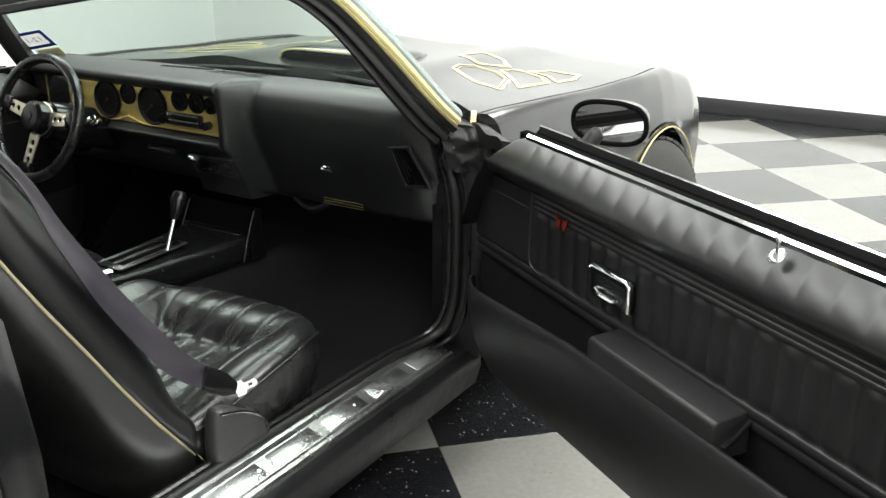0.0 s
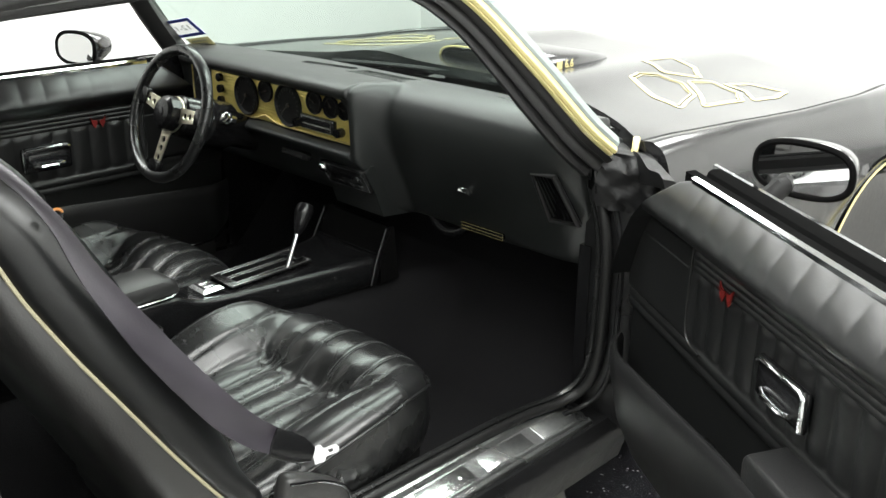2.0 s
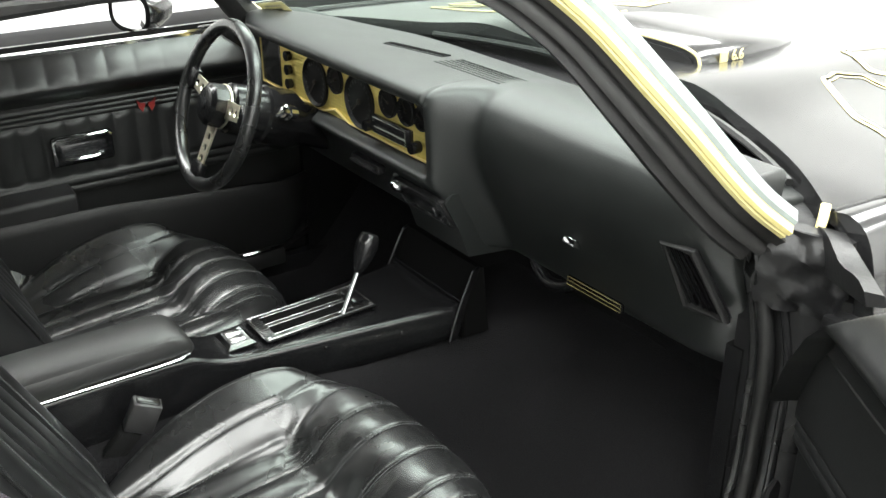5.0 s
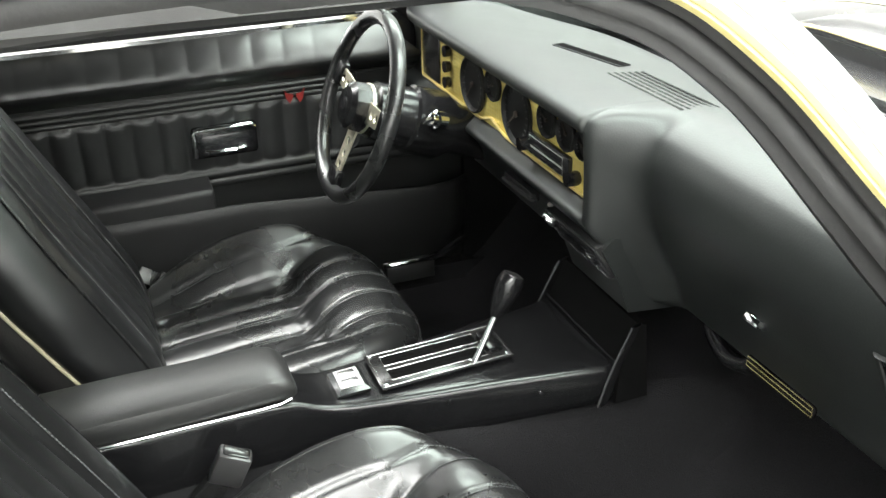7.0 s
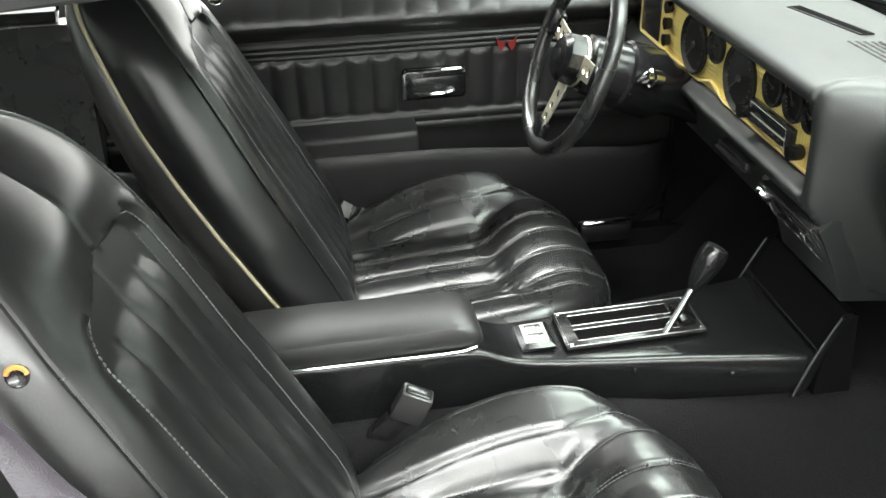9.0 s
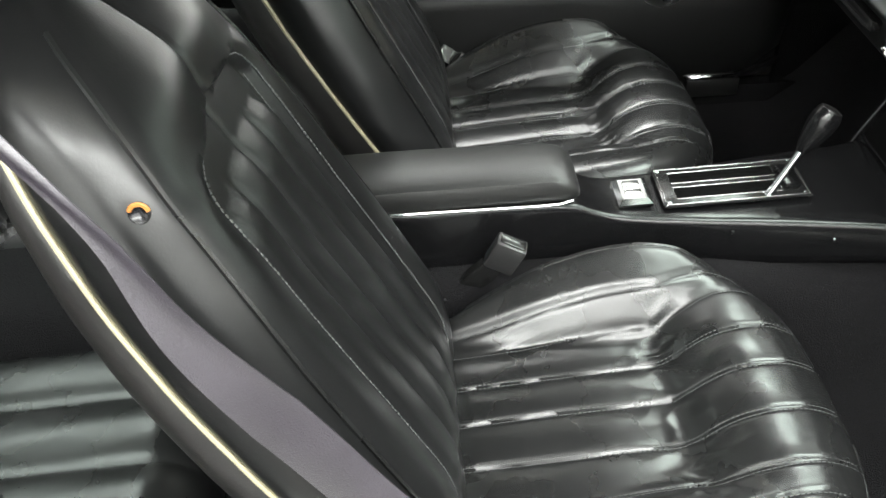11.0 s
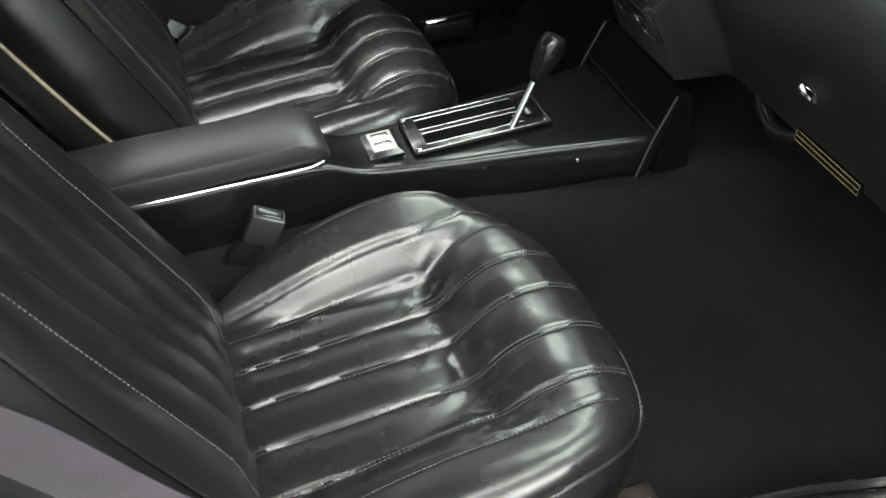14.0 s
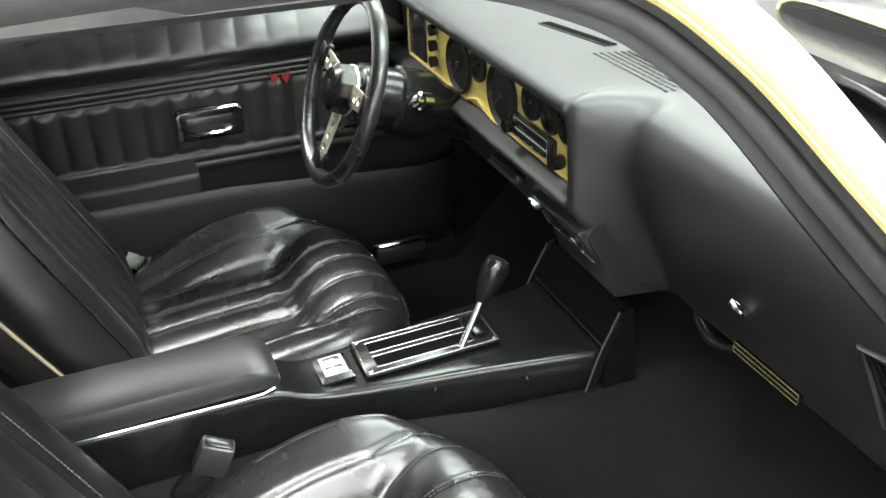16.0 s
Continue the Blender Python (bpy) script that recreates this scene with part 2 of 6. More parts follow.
def tube(bm, pts, r, sides=8, closed=False, flat=1.0):
    """A round or flattened bar along pts."""
    P = [Vector(p) for p in pts]
    n = len(P)
    rings, up = [], None
    for i in range(n):
        a, b = P[(i - 1) % n] if (i or closed) else P[0], P[(i + 1) % n] if (i + 1 < n or closed) else P[-1]
        d = (b - a).normalized()
        if up is None:
            up = Vector((0, 0, 1)) if abs(d.z) < 0.9 else Vector((1, 0, 0))
        side = d.cross(up).normalized()
        up = side.cross(d).normalized()
        rr = r[i] if isinstance(r, (list, tuple, np.ndarray)) else r
        rings.append([P[i] + side * (math.cos(t) * rr) + up * (math.sin(t) * rr * flat) for t in (2 * math.pi * k / sides for k in range(sides))])
    if closed:
        rings.append(rings[0])
        V = [[bm.verts.new(p) for p in q] for q in rings[:-1]]
        V.append(V[0])
        for a, b in zip(V, V[1:]):
            for i in range(sides):
                bm.faces.new((a[i], a[(i + 1) % sides], b[(i + 1) % sides], b[i]))
    else:
        skin(bm, rings)
    return bm


def box(bm, a, b, bevel=0.004, m=None):
    """A box with rounded edges between two corners."""
    g = bmesh.ops.create_cube(bm, size=1)
    vs = g["verts"]
    c = [(p + q) / 2 for p, q in zip(a, b)]
    s = [abs(q - p) for p, q in zip(a, b)]
    for v in vs:
        v.co = Vector([c[k] + v.co[k] * s[k] for k in range(3)])
    if bevel:
        es = list({e for v in vs for e in v.link_edges})
        r = bmesh.ops.bevel(bm, geom=es, offset=bevel, segments=2, affect="EDGES", profile=0.5)
        vs = list({v for v in r["verts"]} | {v for v in vs if v.is_valid})
    if m is not None:
        bmesh.ops.transform(bm, matrix=m, verts=[v for v in vs if v.is_valid])
    return bm


def lathe(bm, prof, m=Matrix(), sides=32, cap=True):
    """prof: (radius, height) rows turned about the z axis of m."""
    rings = [[m @ Vector((r * math.cos(t), r * math.sin(t), h)) for t in (2 * math.pi * k / sides for k in range(sides))] for r, h in prof]
    skin(bm, rings, True, cap)
    return bm


def extrude(bm, outline, vec):
    """A flat outline of points made solid along vec."""
    a = [bm.verts.new(tuple(p)) for p in outline]
    b = [bm.verts.new(tuple(Vector(p) + Vector(vec))) for p in outline]
    bm.faces.new(a)
    bm.faces.new(b[::-1])
    n = len(a)
    for i in range(n):
        bm.faces.new((a[i], b[i], b[(i + 1) % n], a[(i + 1) % n]))
    return bm


def smooth(rows, width):
    """A rounded curve through rows of (x, value), as a function."""
    xs = np.array([r[0] for r in rows], float)
    g = np.linspace(xs[0] - 3 * width, xs[-1] + 3 * width, 700)
    v = np.interp(g, xs, [r[1] for r in rows])
    # carry the end slopes on so that smoothing keeps the ends
    v = np.where(g < xs[0], rows[0][1] + (g - xs[0]) * (rows[1][1] - rows[0][1]) / (xs[1] - xs[0]), v)
    v = np.where(g > xs[-1], rows[-1][1] + (g - xs[-1]) * (rows[-1][1] - rows[-2][1]) / (xs[-1] - xs[-2]), v)
    step = g[1] - g[0]
    k = np.exp(-0.5 * (np.arange(-3 * width, 3 * width + step, step) / width) ** 2)
    half = len(k) // 2
    w = np.convolve(np.pad(v, half, mode="edge"), k / k.sum(), mode="same")[half:half + len(g)]
    return lambda x: float(np.interp(x, g, w))


def lerp(a, b, t):
    return a + (b - a) * t


def table(rows, x):
    """Smooth interpolation in rows of (x, value)."""
    xs = [r[0] for r in rows]
    return float(np.interp(x, xs, [r[1] for r in rows]))

# ---------------------------------------------------------------- room
X0, X1, Y0, Y1, ZC = -5.2, 4.2, -7.0, 5.44, 3.5


def wall(name, a, b):
    bm = bmesh.new()
    box(bm, a, b, 0)
    return solo(name, bm, WALL, "plain bright white painted showroom wall", "wall", "structure", smooth=False)


wall("wall_north", (X0 - 0.15, Y1, 0), (X1 + 0.15, Y1 + 0.15, ZC))
wall("wall_south", (X0 - 0.15, Y0 - 0.15, 0), (X1 + 0.15, Y0, ZC))
wall("wall_west", (X0 - 0.15, Y0, 0), (X0, Y1, ZC))
# unseen wall, set near the car to bounce light onto its open side
wall("wall_east", (X1, Y0, 0), (X1 + 0.15, Y1, ZC))
bm = box(bmesh.new(), (X0 - 0.15, Y0 - 0.15, ZC), (X1 + 0.15, Y1 + 0.15, ZC + 0.15), 0)
solo("ceiling", bm, CEIL, "white painted showroom ceiling", "ceiling", "structure", smooth=False)
for nm, a, b in (("baseboard", (X0, Y1 - 0.012, 0.002), (X1, Y1, 0.115)), ("baseboard", (X0, Y0, 0.002), (X0 + 0.012, Y1 - 0.012, 0.115)),
                 ("baseboard", (X1 - 0.012, Y0, 0.002), (X1, Y1 - 0.012, 0.115)), ("baseboard", (X0 + 0.012, Y0, 0.002), (X1 - 0.012, Y0 + 0.012, 0.115))):
    solo(nm, box(bmesh.new(), a, b, 0.003), BASEB, "black vinyl cove base along the white wall", "baseboard", "structure")

# floor slab; the tiles are laid on it at the end of the file
bm = box(bmesh.new(), (X0, Y0, -0.2), (X1, Y1, -0.006), 0)
FLOOR = solo("floor", bm, mat("floor_joint", (0.03, 0.03, 0.03), 0.6), "showroom floor of large black and pale vinyl tiles", "floor", "structure", smooth=False)

# ---------------------------------------------------------------- car body
car = thing("car", (0, 0.6, 0), "black two-door coupe with gold trim, passenger door wide open", "car")


# hood: a raised sheet with a crowned middle, from the cowl to the nose
def hood_edge(y):
    return table([(0.34, 0.81), (0.5, 0.828), (0.8, 0.85), (1.3, 0.86), (1.8, 0.80), (2.3, 0.66)], y)


def hood_z(x, y):
    e = hood_edge(y)
    u = abs(x) / e
    crown = table([(0.3, 0.962), (0.45, 0.971), (0.7, 0.971), (1.2, 0.96), (1.6, 0.945), (1.9, 0.89), (2.2, 0.79), (2.35, 0.72)], y)
    return crown - table([(0.35, 0.006), (0.6, 0.016), (1.0, 0.03)], y) * u ** 2.2 + 0.018 * math.exp(-((abs(x) - 0.33) / 0.12) ** 2)


rows = []
for y in np.linspace(0.36, 2.3, 34):
    r = []
    for u in np.linspace(-1, 1, 41):
        x = u * hood_edge(y)
        yy = y + (0.3 * (1 - abs(u) ** 2.5) if y < 0.7 else 0) * max(0, (0.7 - y) / 0.34)
        r.append((x, yy, hood_z(x, yy)))
    lo = [(p[0] * 0.985, p[1], p[2] - 0.03) for p in r[::-1]]
    rows.append(r + lo)
part("hood", loft(rows), PAINT, car, "glossy black hood with gold decal")


# dark strip along each hood edge in place of the gap's shade
for s in (1, -1):
    part("hood_gap", tube(bmesh.new(), [(s * (hood_edge(y) + 0.004), y, hood_z(hood_edge(y), y) + 0.001) for y in np.linspace(0.365, 2.25, 40)], 0.0045, 6), RUBBER, car, "dark strip standing in for the shade in the hood gap")


def fender(side):
    """The front wing with its wheel arch."""
    rings = []
    ys = np.concatenate([np.linspace(0.36, 1.05, 10), np.linspace(1.07, 1.85, 40), np.linspace(1.9, 2.35, 8)])
    for y in ys:
        e = hood_edge(y) + 0.008
        zt = hood_z(e, y) + 0.004
        lip = 0.30
        dy = y - 1.45
        if abs(dy) < 0.385:
            lip = 0.35 + math.sqrt(max(0, 0.385 ** 2 - dy * dy))
        out = table([(0.3, 0.90), (0.9, 0.908), (1.45, 0.922), (1.85, 0.90), (2.1, 0.85), (2.35, 0.75)], y)
        swell = 0.004 * math.exp(-((y - 1.5) / 0.35) ** 2)
        prof = [(e, zt), (lerp(e, out, 0.35), zt + 0.001 + swell), (lerp(e, out, 0.72), zt - 0.022 + swell), (out, zt - 0.09), (out + 0.012, zt - 0.2)]
        low = [(out + 0.004 + 0.012 * (lip > 0.31), max(lip, 0.3) + 0.02), (out + 0.012 * (lip > 0.31), lip)]
        prof = [p for p in spline(prof, 4)] + [np.array(p) for p in low]
        back = [(p[0] - 0.03, p[1] - (0.02 if i < 8 else 0)) for i, p in enumerate(prof)][::-1]
        rings.append([(side * p[0], y, max(p[1], lip if i else 0)) for i, p in enumerate(list(prof) + back)])
    return loft(rings)


part("front_fender", fender(1), PAINT, car, "glossy black front fender")
part("front_fender", fender(-1), PAINT, car, "glossy black front fender")
for s in (1, -1):
    arch = [(s * 0.94, 1.45 + 0.388 * math.cos(t), 0.35 + 0.388 * math.sin(t)) for t in np.linspace(0.05, math.pi - 0.05, 30)]
    liner = [[(s * x, 1.45 + r * math.cos(t), 0.33 + r * math.sin(t)) for t in np.linspace(-0.1, math.pi + 0.1, 26)] for x, r in ((0.93, 0.384), (0.56, 0.375), (0.55, 0.36), (0.55, 0.02))]
    part("wheel_house", loft(liner, False, False), FELTSHADE, car, "dark wheel housing")
    part("arch_stripe", tube(bmesh.new(), arch, 0.003, 6), GOLDPAINT, car, "gold pinstripe round the wheel arch")

# nose, bumper and lower body closing the front
bm = bmesh.new()
rings = []
for y, w, zt, zb in ((2.2, 0.78, 0.74, 0.35), (2.38, 0.74, 0.72, 0.38), (2.5, 0.6, 0.66, 0.42), (2.56, 0.4, 0.6, 0.46)):
    rings.append([(w * math.cos(t) * (1 if abs(math.cos(t)) > 0.5 else 1), y, (zt + zb) / 2 + (zt - zb) / 2 * math.copysign(abs(math.sin(t)) ** 0.5, math.sin(t))) for t in np.linspace(0, 2 * math.pi, 28, endpoint=False)])
part("nose", loft(rings), PAINT, car)
part("engine_bay", box(bmesh.new(), (-0.72, 0.62, 0.3), (0.72, 2.25, 0.62), 0.02), RUBBER, car)

# shaker scoop that stands out of the hood, open towards the windshield
def scoop_ring(y, w, h, n=29):
    zb = 0.95
    return [(w * math.copysign(abs(math.cos(t)) ** 0.5, math.cos(t)), y, zb + (h - zb) * max(0, math.sin(t)) ** 0.4) for t in np.linspace(0, math.pi, n)]


rings = [scoop_ring(*r) + [(-r[1] * 0.9, r[0], 0.9), (r[1] * 0.9, r[0], 0.9)] for r in ((0.785, 0.2, 1.002), (0.8, 0.215, 1.011), (0.88, 0.215, 1.014), (0.97, 0.205, 1.009), (1.07, 0.185, 0.996), (1.16, 0.15, 0.979), (1.2, 0.12, 0.966))]
scoop = part("hood_scoop", loft(rings), PAINT, car, "black shaker hood scoop")
# dark sheet over the mouth, painted as the shade inside it
mouth = scoop_ring(0.781, 0.185, 0.994)
part("scoop_mouth", extrude(bmesh.new(), mouth, (0, 0.003, 0)), RUBBER, scoop, "dark sheet standing in for the shade in the scoop's mouth")
part("scoop_stripe", tube(bmesh.new(), scoop_ring(0.784, 0.204, 1.007), 0.0035, 6), GOLDPAINT, scoop, "gold pinstripe")
# engine size lettering on the scoop's side
for s in (1, -1):
    cu = bpy.data.curves.new("scoop_number", "FONT")
    cu.body, cu.size, cu.extrude = "6.6", 0.032, 0.001
    dg = new("number_text", cu)
    dg.matrix_basis = pose(0.3185 * s, 0.735 if s > 0 else 0.83, 0.978, 90, 0, 90 * s)
    me = bpy.data.meshes.new_from_object(dg)
    bpy.data.objects.remove(dg)
    bm = bmesh.new()
    bm.from_mesh(me)
    bmesh.ops.transform(bm, matrix=pose(0.2175 * s, 0.865 if s > 0 else 0.95, 0.975, 90, 0, 90 * s), verts=bm.verts)
    part("scoop_mark", box(bmesh.new(), (0.2155 * s, 0.83 if s > 0 else 0.965, 0.975), (0.2185 * s, 0.852 if s > 0 else 0.987, 0.996), 0), GOLDPAINT, scoop, "gold mark", smooth=False)
    part("scoop_number", bm, GOLDPAINT, scoop, "gold engine size number", smooth=False)


def on_hood(x, y):
    return (x, y, hood_z(x, y) + 0.0015)


# gold outline decal: looping feather shapes on either half of the hood
for s in (1, -1):
    for loop in ([(0.417, 0.9), (0.40, 0.96), (0.43, 1.012), (0.524, 0.995), (0.625, 0.885), (0.69, 0.715), (0.581, 0.764)],
                 [(0.517, 1.035), (0.549, 1.096), (0.672, 1.029), (0.726, 0.947), (0.712, 0.79), (0.62, 0.915)],
                 [(0.592, 1.1), (0.626, 1.17), (0.734, 1.17), (0.755, 1.08), (0.738, 0.99), (0.669, 1.065)],
                 [(0.30, 1.13), (0.32, 1.25), (0.435, 1.2), (0.507, 1.11), (0.424, 1.05)]):
        loop = [(lerp(a[0], b[0], k), lerp(a[1], b[1], k)) for q, b, c in zip(loop[-1:] + loop[:-1], loop, loop[1:] + loop[:1]) for a, k in ((q, 0.62), (b, 0), (c, 0.62))]
        ring = [on_hood(s * p[0], p[1]) for p in spline(loop, 5, True)]
        part("hood_decal", tube(bmesh.new(), ring, 0.0045, 6, closed=True, flat=0.12), GOLDPAINT, car, "gold outline decal on the hood")
        c = np.mean(np.array(loop), axis=0)
        ring = [on_hood(s * lerp(p[0], c[0], 0.14), lerp(p[1], c[1], 0.14)) for p in spline(loop, 5, True)]
        part("hood_decal", tube(bmesh.new(), ring, 0.0022, 6, closed=True, flat=0.2), GOLDPAINT, car, "gold outline decal on the hood")

part("cowl_trim", tube(bmesh.new(), [(0.806, 0.362, 0.968), (0.813, 0.35, 0.958), (0.815, 0.343, 0.938)], 0.007, 8, flat=0.5), GOLDPAINT, car, "gold tip at the hood's rear corner")

# wheels
for sx in (1, -1):
    for wy in (1.45, -1.25):
        turn = radians(-14) if wy > 0 else 0.0
        m = Matrix.Translation((sx * (0.80 if wy > 0 else 0.825), wy, 0.355)) @ Matrix.Rotation(turn, 4, "Z") @ Euler((0, radians(90 * sx), 0)).to_matrix().to_4x4() @ Matrix.Scale(1.065, 4)
        wheel = part("wheel", lathe(bmesh.new(), [(0.03, -0.06), (0.18, -0.06), (0.19, 0.0), (0.19, 0.09), (0.165, 0.095), (0.16, 0.03), (0.06, 0.02), (0.055, 0.07), (0.01, 0.075)], m, 40), SILVER, car, "gold and silver wheel rim")
        part("tyre", lathe(bmesh.new(), [(0.19, -0.1), (0.27, -0.115), (0.315, -0.1), (0.33, -0.06), (0.332, 0.0), (0.33, 0.06), (0.315, 0.1), (0.27, 0.115), (0.195, 0.1)], m, 56), TYRE, wheel, "black tyre")
        bm = bmesh.new()
        for k in range(5):
            box(bm, (0.05, -0.028, 0.045), (0.168, 0.028, 0.075), 0.006, m @ Matrix.Rotation(2 * math.pi * k / 5, 4, "Z"))
        part("spokes", bm, GOLDPAINT, wheel, "gold painted spokes")
        bm = bmesh.new()
        for k in range(44):
            for q, off in ((-0.075, 0), (-0.03, 0.5), (0.03, 0), (0.075, 0.5)):
                box(bm, (0.322, -0.019, q - 0.019), (0.3318, 0.019, q + 0.019), 0, m @ Matrix.Rotation(2 * math.pi * (k + off) / 44, 4, "Z"))
        tagged(part("tread", bm, TYRE, wheel, "tyre tread blocks", smooth=False), kind="stuff")

# floor pan, rockers, rear body
part("rocker_panel", loft([[(0.70, y, 0.33), (0.818, y, 0.325), (0.838, y, 0.305), (0.842, y, 0.27), (0.825, y, 0.21), (0.74, y, 0.17), (0.70, y, 0.2)] for y in (0.36, 0.34, -0.3, -0.95, -1.0)]), JAMB, car, "black rocker panel below the door opening")
part("rocker_panel", loft([[(-0.70, y, 0.33), (-0.83, y, 0.325), (-0.86, y, 0.30), (-0.868, y, 0.24), (-0.84, y, 0.17), (-0.74, y, 0.16), (-0.70, y, 0.2)] for y in (0.36, 0.34, -0.3, -0.95, -1.0)]), PAINT, car)
sill = part("sill_plate", loft([[(0.695, y, 0.33), (0.7, y, 0.345), (0.712, y, 0.349), (0.722, y, 0.346), (0.74, y, 0.3475), (0.79, y, 0.3345), (0.799, y, 0.336), (0.806, y, 0.332), (0.812, y, 0.322), (0.70, y, 0.322)] for y in (0.27, 0.26, -0.2, -0.78)]), BRUSHED, car, "scuffed aluminium door sill plate", angle=7)
for k, y in enumerate(np.linspace(-0.68, 0.2, 6)):
    part("raised_pad", box(bmesh.new(), (-0.021, y - 0.072, -0.002), (0.021, y + 0.072, 0.0012), 0.0009, Matrix.Translation((0.765, 0, 0.3412)) @ Matrix.Rotation(radians(14.57), 4, "Y")), BRUSHED, sill)
for y in (-0.75, -0.44, -0.11, 0.245):
    part("screw", lathe(bmesh.new(), [(0.006, -0.001), (0.006, 0.002), (0.002, 0.003)], Matrix.Translation((0.765, y, 0.3412)) @ Matrix.Rotation(radians(14.57), 4, "Y"), 12), CHROME, sill)

# rear quarter with the door's rear jamb
rings = []
for y, k in ((-1.0, 0.03), (-1.03, 0.012), (-1.07, 0), (-1.3, 0), (-1.9, 0), (-2.4, 0)):
    rings.append([(0.88 - k, y, 0.2), (0.905 - k, y, 0.45), (0.90 - k, y, 0.7), (0.86 - k, y, 0.9), (0.80 - k, y, 0.955), (0.69, y, 0.955), (0.69, y, 0.2)])
part("rear_quarter", loft(rings), PAINT, car, "black rear quarter panel")
part("rear_jamb", loft([[(p[0] + (0.003 if q < 5 else -0.003), y, p[2] + 0.002 * (q == 4)) for q, p in enumerate(r)] for y, r in ((-0.985, rings[0]), (-0.999, rings[0]), (-1.03, rings[1]), (-1.066, rings[2]))]), PLASTIC, car, "dark door jamb")
part("rear_quarter", loft([[(-p[0], p[1], p[2]) for p in r] for r in rings]), PAINT, car, "black rear quarter panel")
bm = bmesh.new()
lathe(bm, [(0.012, 0), (0.012, 0.03), (0.02, 0.032), (0.02, 0.04)], pose(0.80, -0.984, 0.62, 90, 0, 0) , 16)
part("striker", bm, CHROME, car, "chrome door striker")
part("rear_deck", box(bmesh.new(), (-0.7, -2.4, 0.9), (0.7, -1.72, 0.95), 0.01), PAINT, car)
part("tail", box(bmesh.new(), (-0.88, -2.5, 0.3), (0.88, -2.38, 0.95), 0.03), PAINT, car)


def pillar(pts, w, d, material, parent, label, n=8, name="pillar"):
    """A post along pts, w across and d deep."""
    P = spline(pts, n)
    rings = []
    for i, p in enumerate(P):
        a, b = P[max(0, i - 1)], P[min(len(P) - 1, i + 1)]
        t = Vector(b - a).normalized()
        s = Vector((1, 0, 0))
        s = (s - t * s.dot(t)).normalized()
        u = s.cross(t)
        rings.append([Vector(p) + s * (w * math.copysign(abs(math.cos(q)) ** 0.6, math.cos(q)) / 2) + u * (d * math.copysign(abs(math.sin(q)) ** 0.6, math.sin(q)) / 2) for q in np.linspace(0, 2 * math.pi, 16, endpoint=False)])
    return part(name, loft(rings), material, parent, label)


RAIL = [(0.80, 0.275, 0.94), (0.785, 0.19, 1.01), (0.735, 0.08, 1.14), (0.675, -0.01, 1.25), (0.63, -0.11, 1.318), (0.6, -0.3, 1.356), (0.583, -0.7, 1.341), (0.596, -1.1, 1.291)]
# section of the rail: along the shut face (0 outside to 1 inside) and out of it
SECT = [(0.0, 0.0), (0.03, 0.012), (0.2, 0.014), (0.26, 0.006), (0.34, 0.006), (0.4, 0.017), (0.52, 0.021), (0.6, 0.012), (0.64, 0.004), (0.7, 0.012), (0.82, 0.019), (0.94, 0.013), (1.0, 0.0), (0.95, -0.03), (0.5, -0.045), (0.05, -0.03)]
for s in (1, -1):
    path = spline(RAIL, 8)
    rings, gold, edge = [], [], []
    for i, p in enumerate(path):
        t = Vector(path[min(i + 1, len(path) - 1)] - path[max(i - 1, 0)]).normalized()
        w = Vector((-0.053, 0.0, table([(-0.3, -0.049), (-0.1, -0.055)], p[1]))) * table([(-0.7, 1), (-0.35, 0.95), (-0.15, 0.74), (0.0, 0.76), (0.12, 0.95), (0.3, 1)], p[1])
        w = w - t * w.dot(t)
        n = t.cross(w).normalized()
        if n.x < 0:
            n = -n
        q = [Vector(p) + w * (a * 1.16 - 0.16) + n * h for a, h in SECT]
        p = Vector(p) - w * 0.16
        rings.append([(s * v.x, v.y, v.z) for v in q])
        o = n.cross(t).normalized()
        if o.dot(w) > 0:
            o = -o
        g = [p + w * 0.05 + n * 0.012, p + n * 0.02 + o * 0.003, p + n * 0.021 + o * 0.0095, p + n * 0.0185 + o * 0.0112, p + n * 0.0185 + o * 0.013, p + n * 0.0205 + o * 0.0145, p + n * 0.019 + o * 0.0205, p + n * 0.008 + o * 0.023, p - n * 0.02 + o * 0.018, p - n * 0.02]
        gold.append([(s * v.x, v.y, v.z) for v in g])
        e = [p + n * 0.008 + o * 0.0235, p + n * 0.004 + o * 0.029, p - n * 0.012 + o * 0.031, p - n * 0.012 + o * 0.016]
        edge.append([(s * v.x, v.y, v.z) for v in e])
    part("roof_rail", loft(rings), WEATHERSTRIP, car, "black windshield pillar and roof rail with rubber weatherstrips", angle=55)
    part("drip_moulding", loft(gold[2:]), GOLDPAINT, car, "broad gold drip moulding along roof and pillar")
    part("glass_trim", loft(edge[2:36]), EDGESHEEN, car, "windshield glass edge with its reflection painted pale")
# windshield header, roof and rear
part("windshield_header", tube(bmesh.new(), [(x, -0.1 + 0.06 * (1 - (x / 0.6) ** 2), 1.315 + 0.02 * (1 - (x / 0.6) ** 2)) for x in np.linspace(-0.58, 0.58, 21)], 0.026, 10), VINYL, car, "black windshield header")
rings = []
for y, z in ((-0.13, 1.335), (-0.25, 1.35), (-0.6, 1.353), (-1.05, 1.326), (-1.2, 1.29)):
    r = [(x, y + 0.06 * (1 - (x / 0.6) ** 2), z - 0.012 * (x / 0.6) ** 2 * 1.6) for x in np.linspace(-0.566, 0.566, 17)]
    rings.append(r + [(p[0], p[1], p[2] - 0.03) for p in r[::-1]])
part("roof", loft(rings), PAINT, car, "black roof panel")
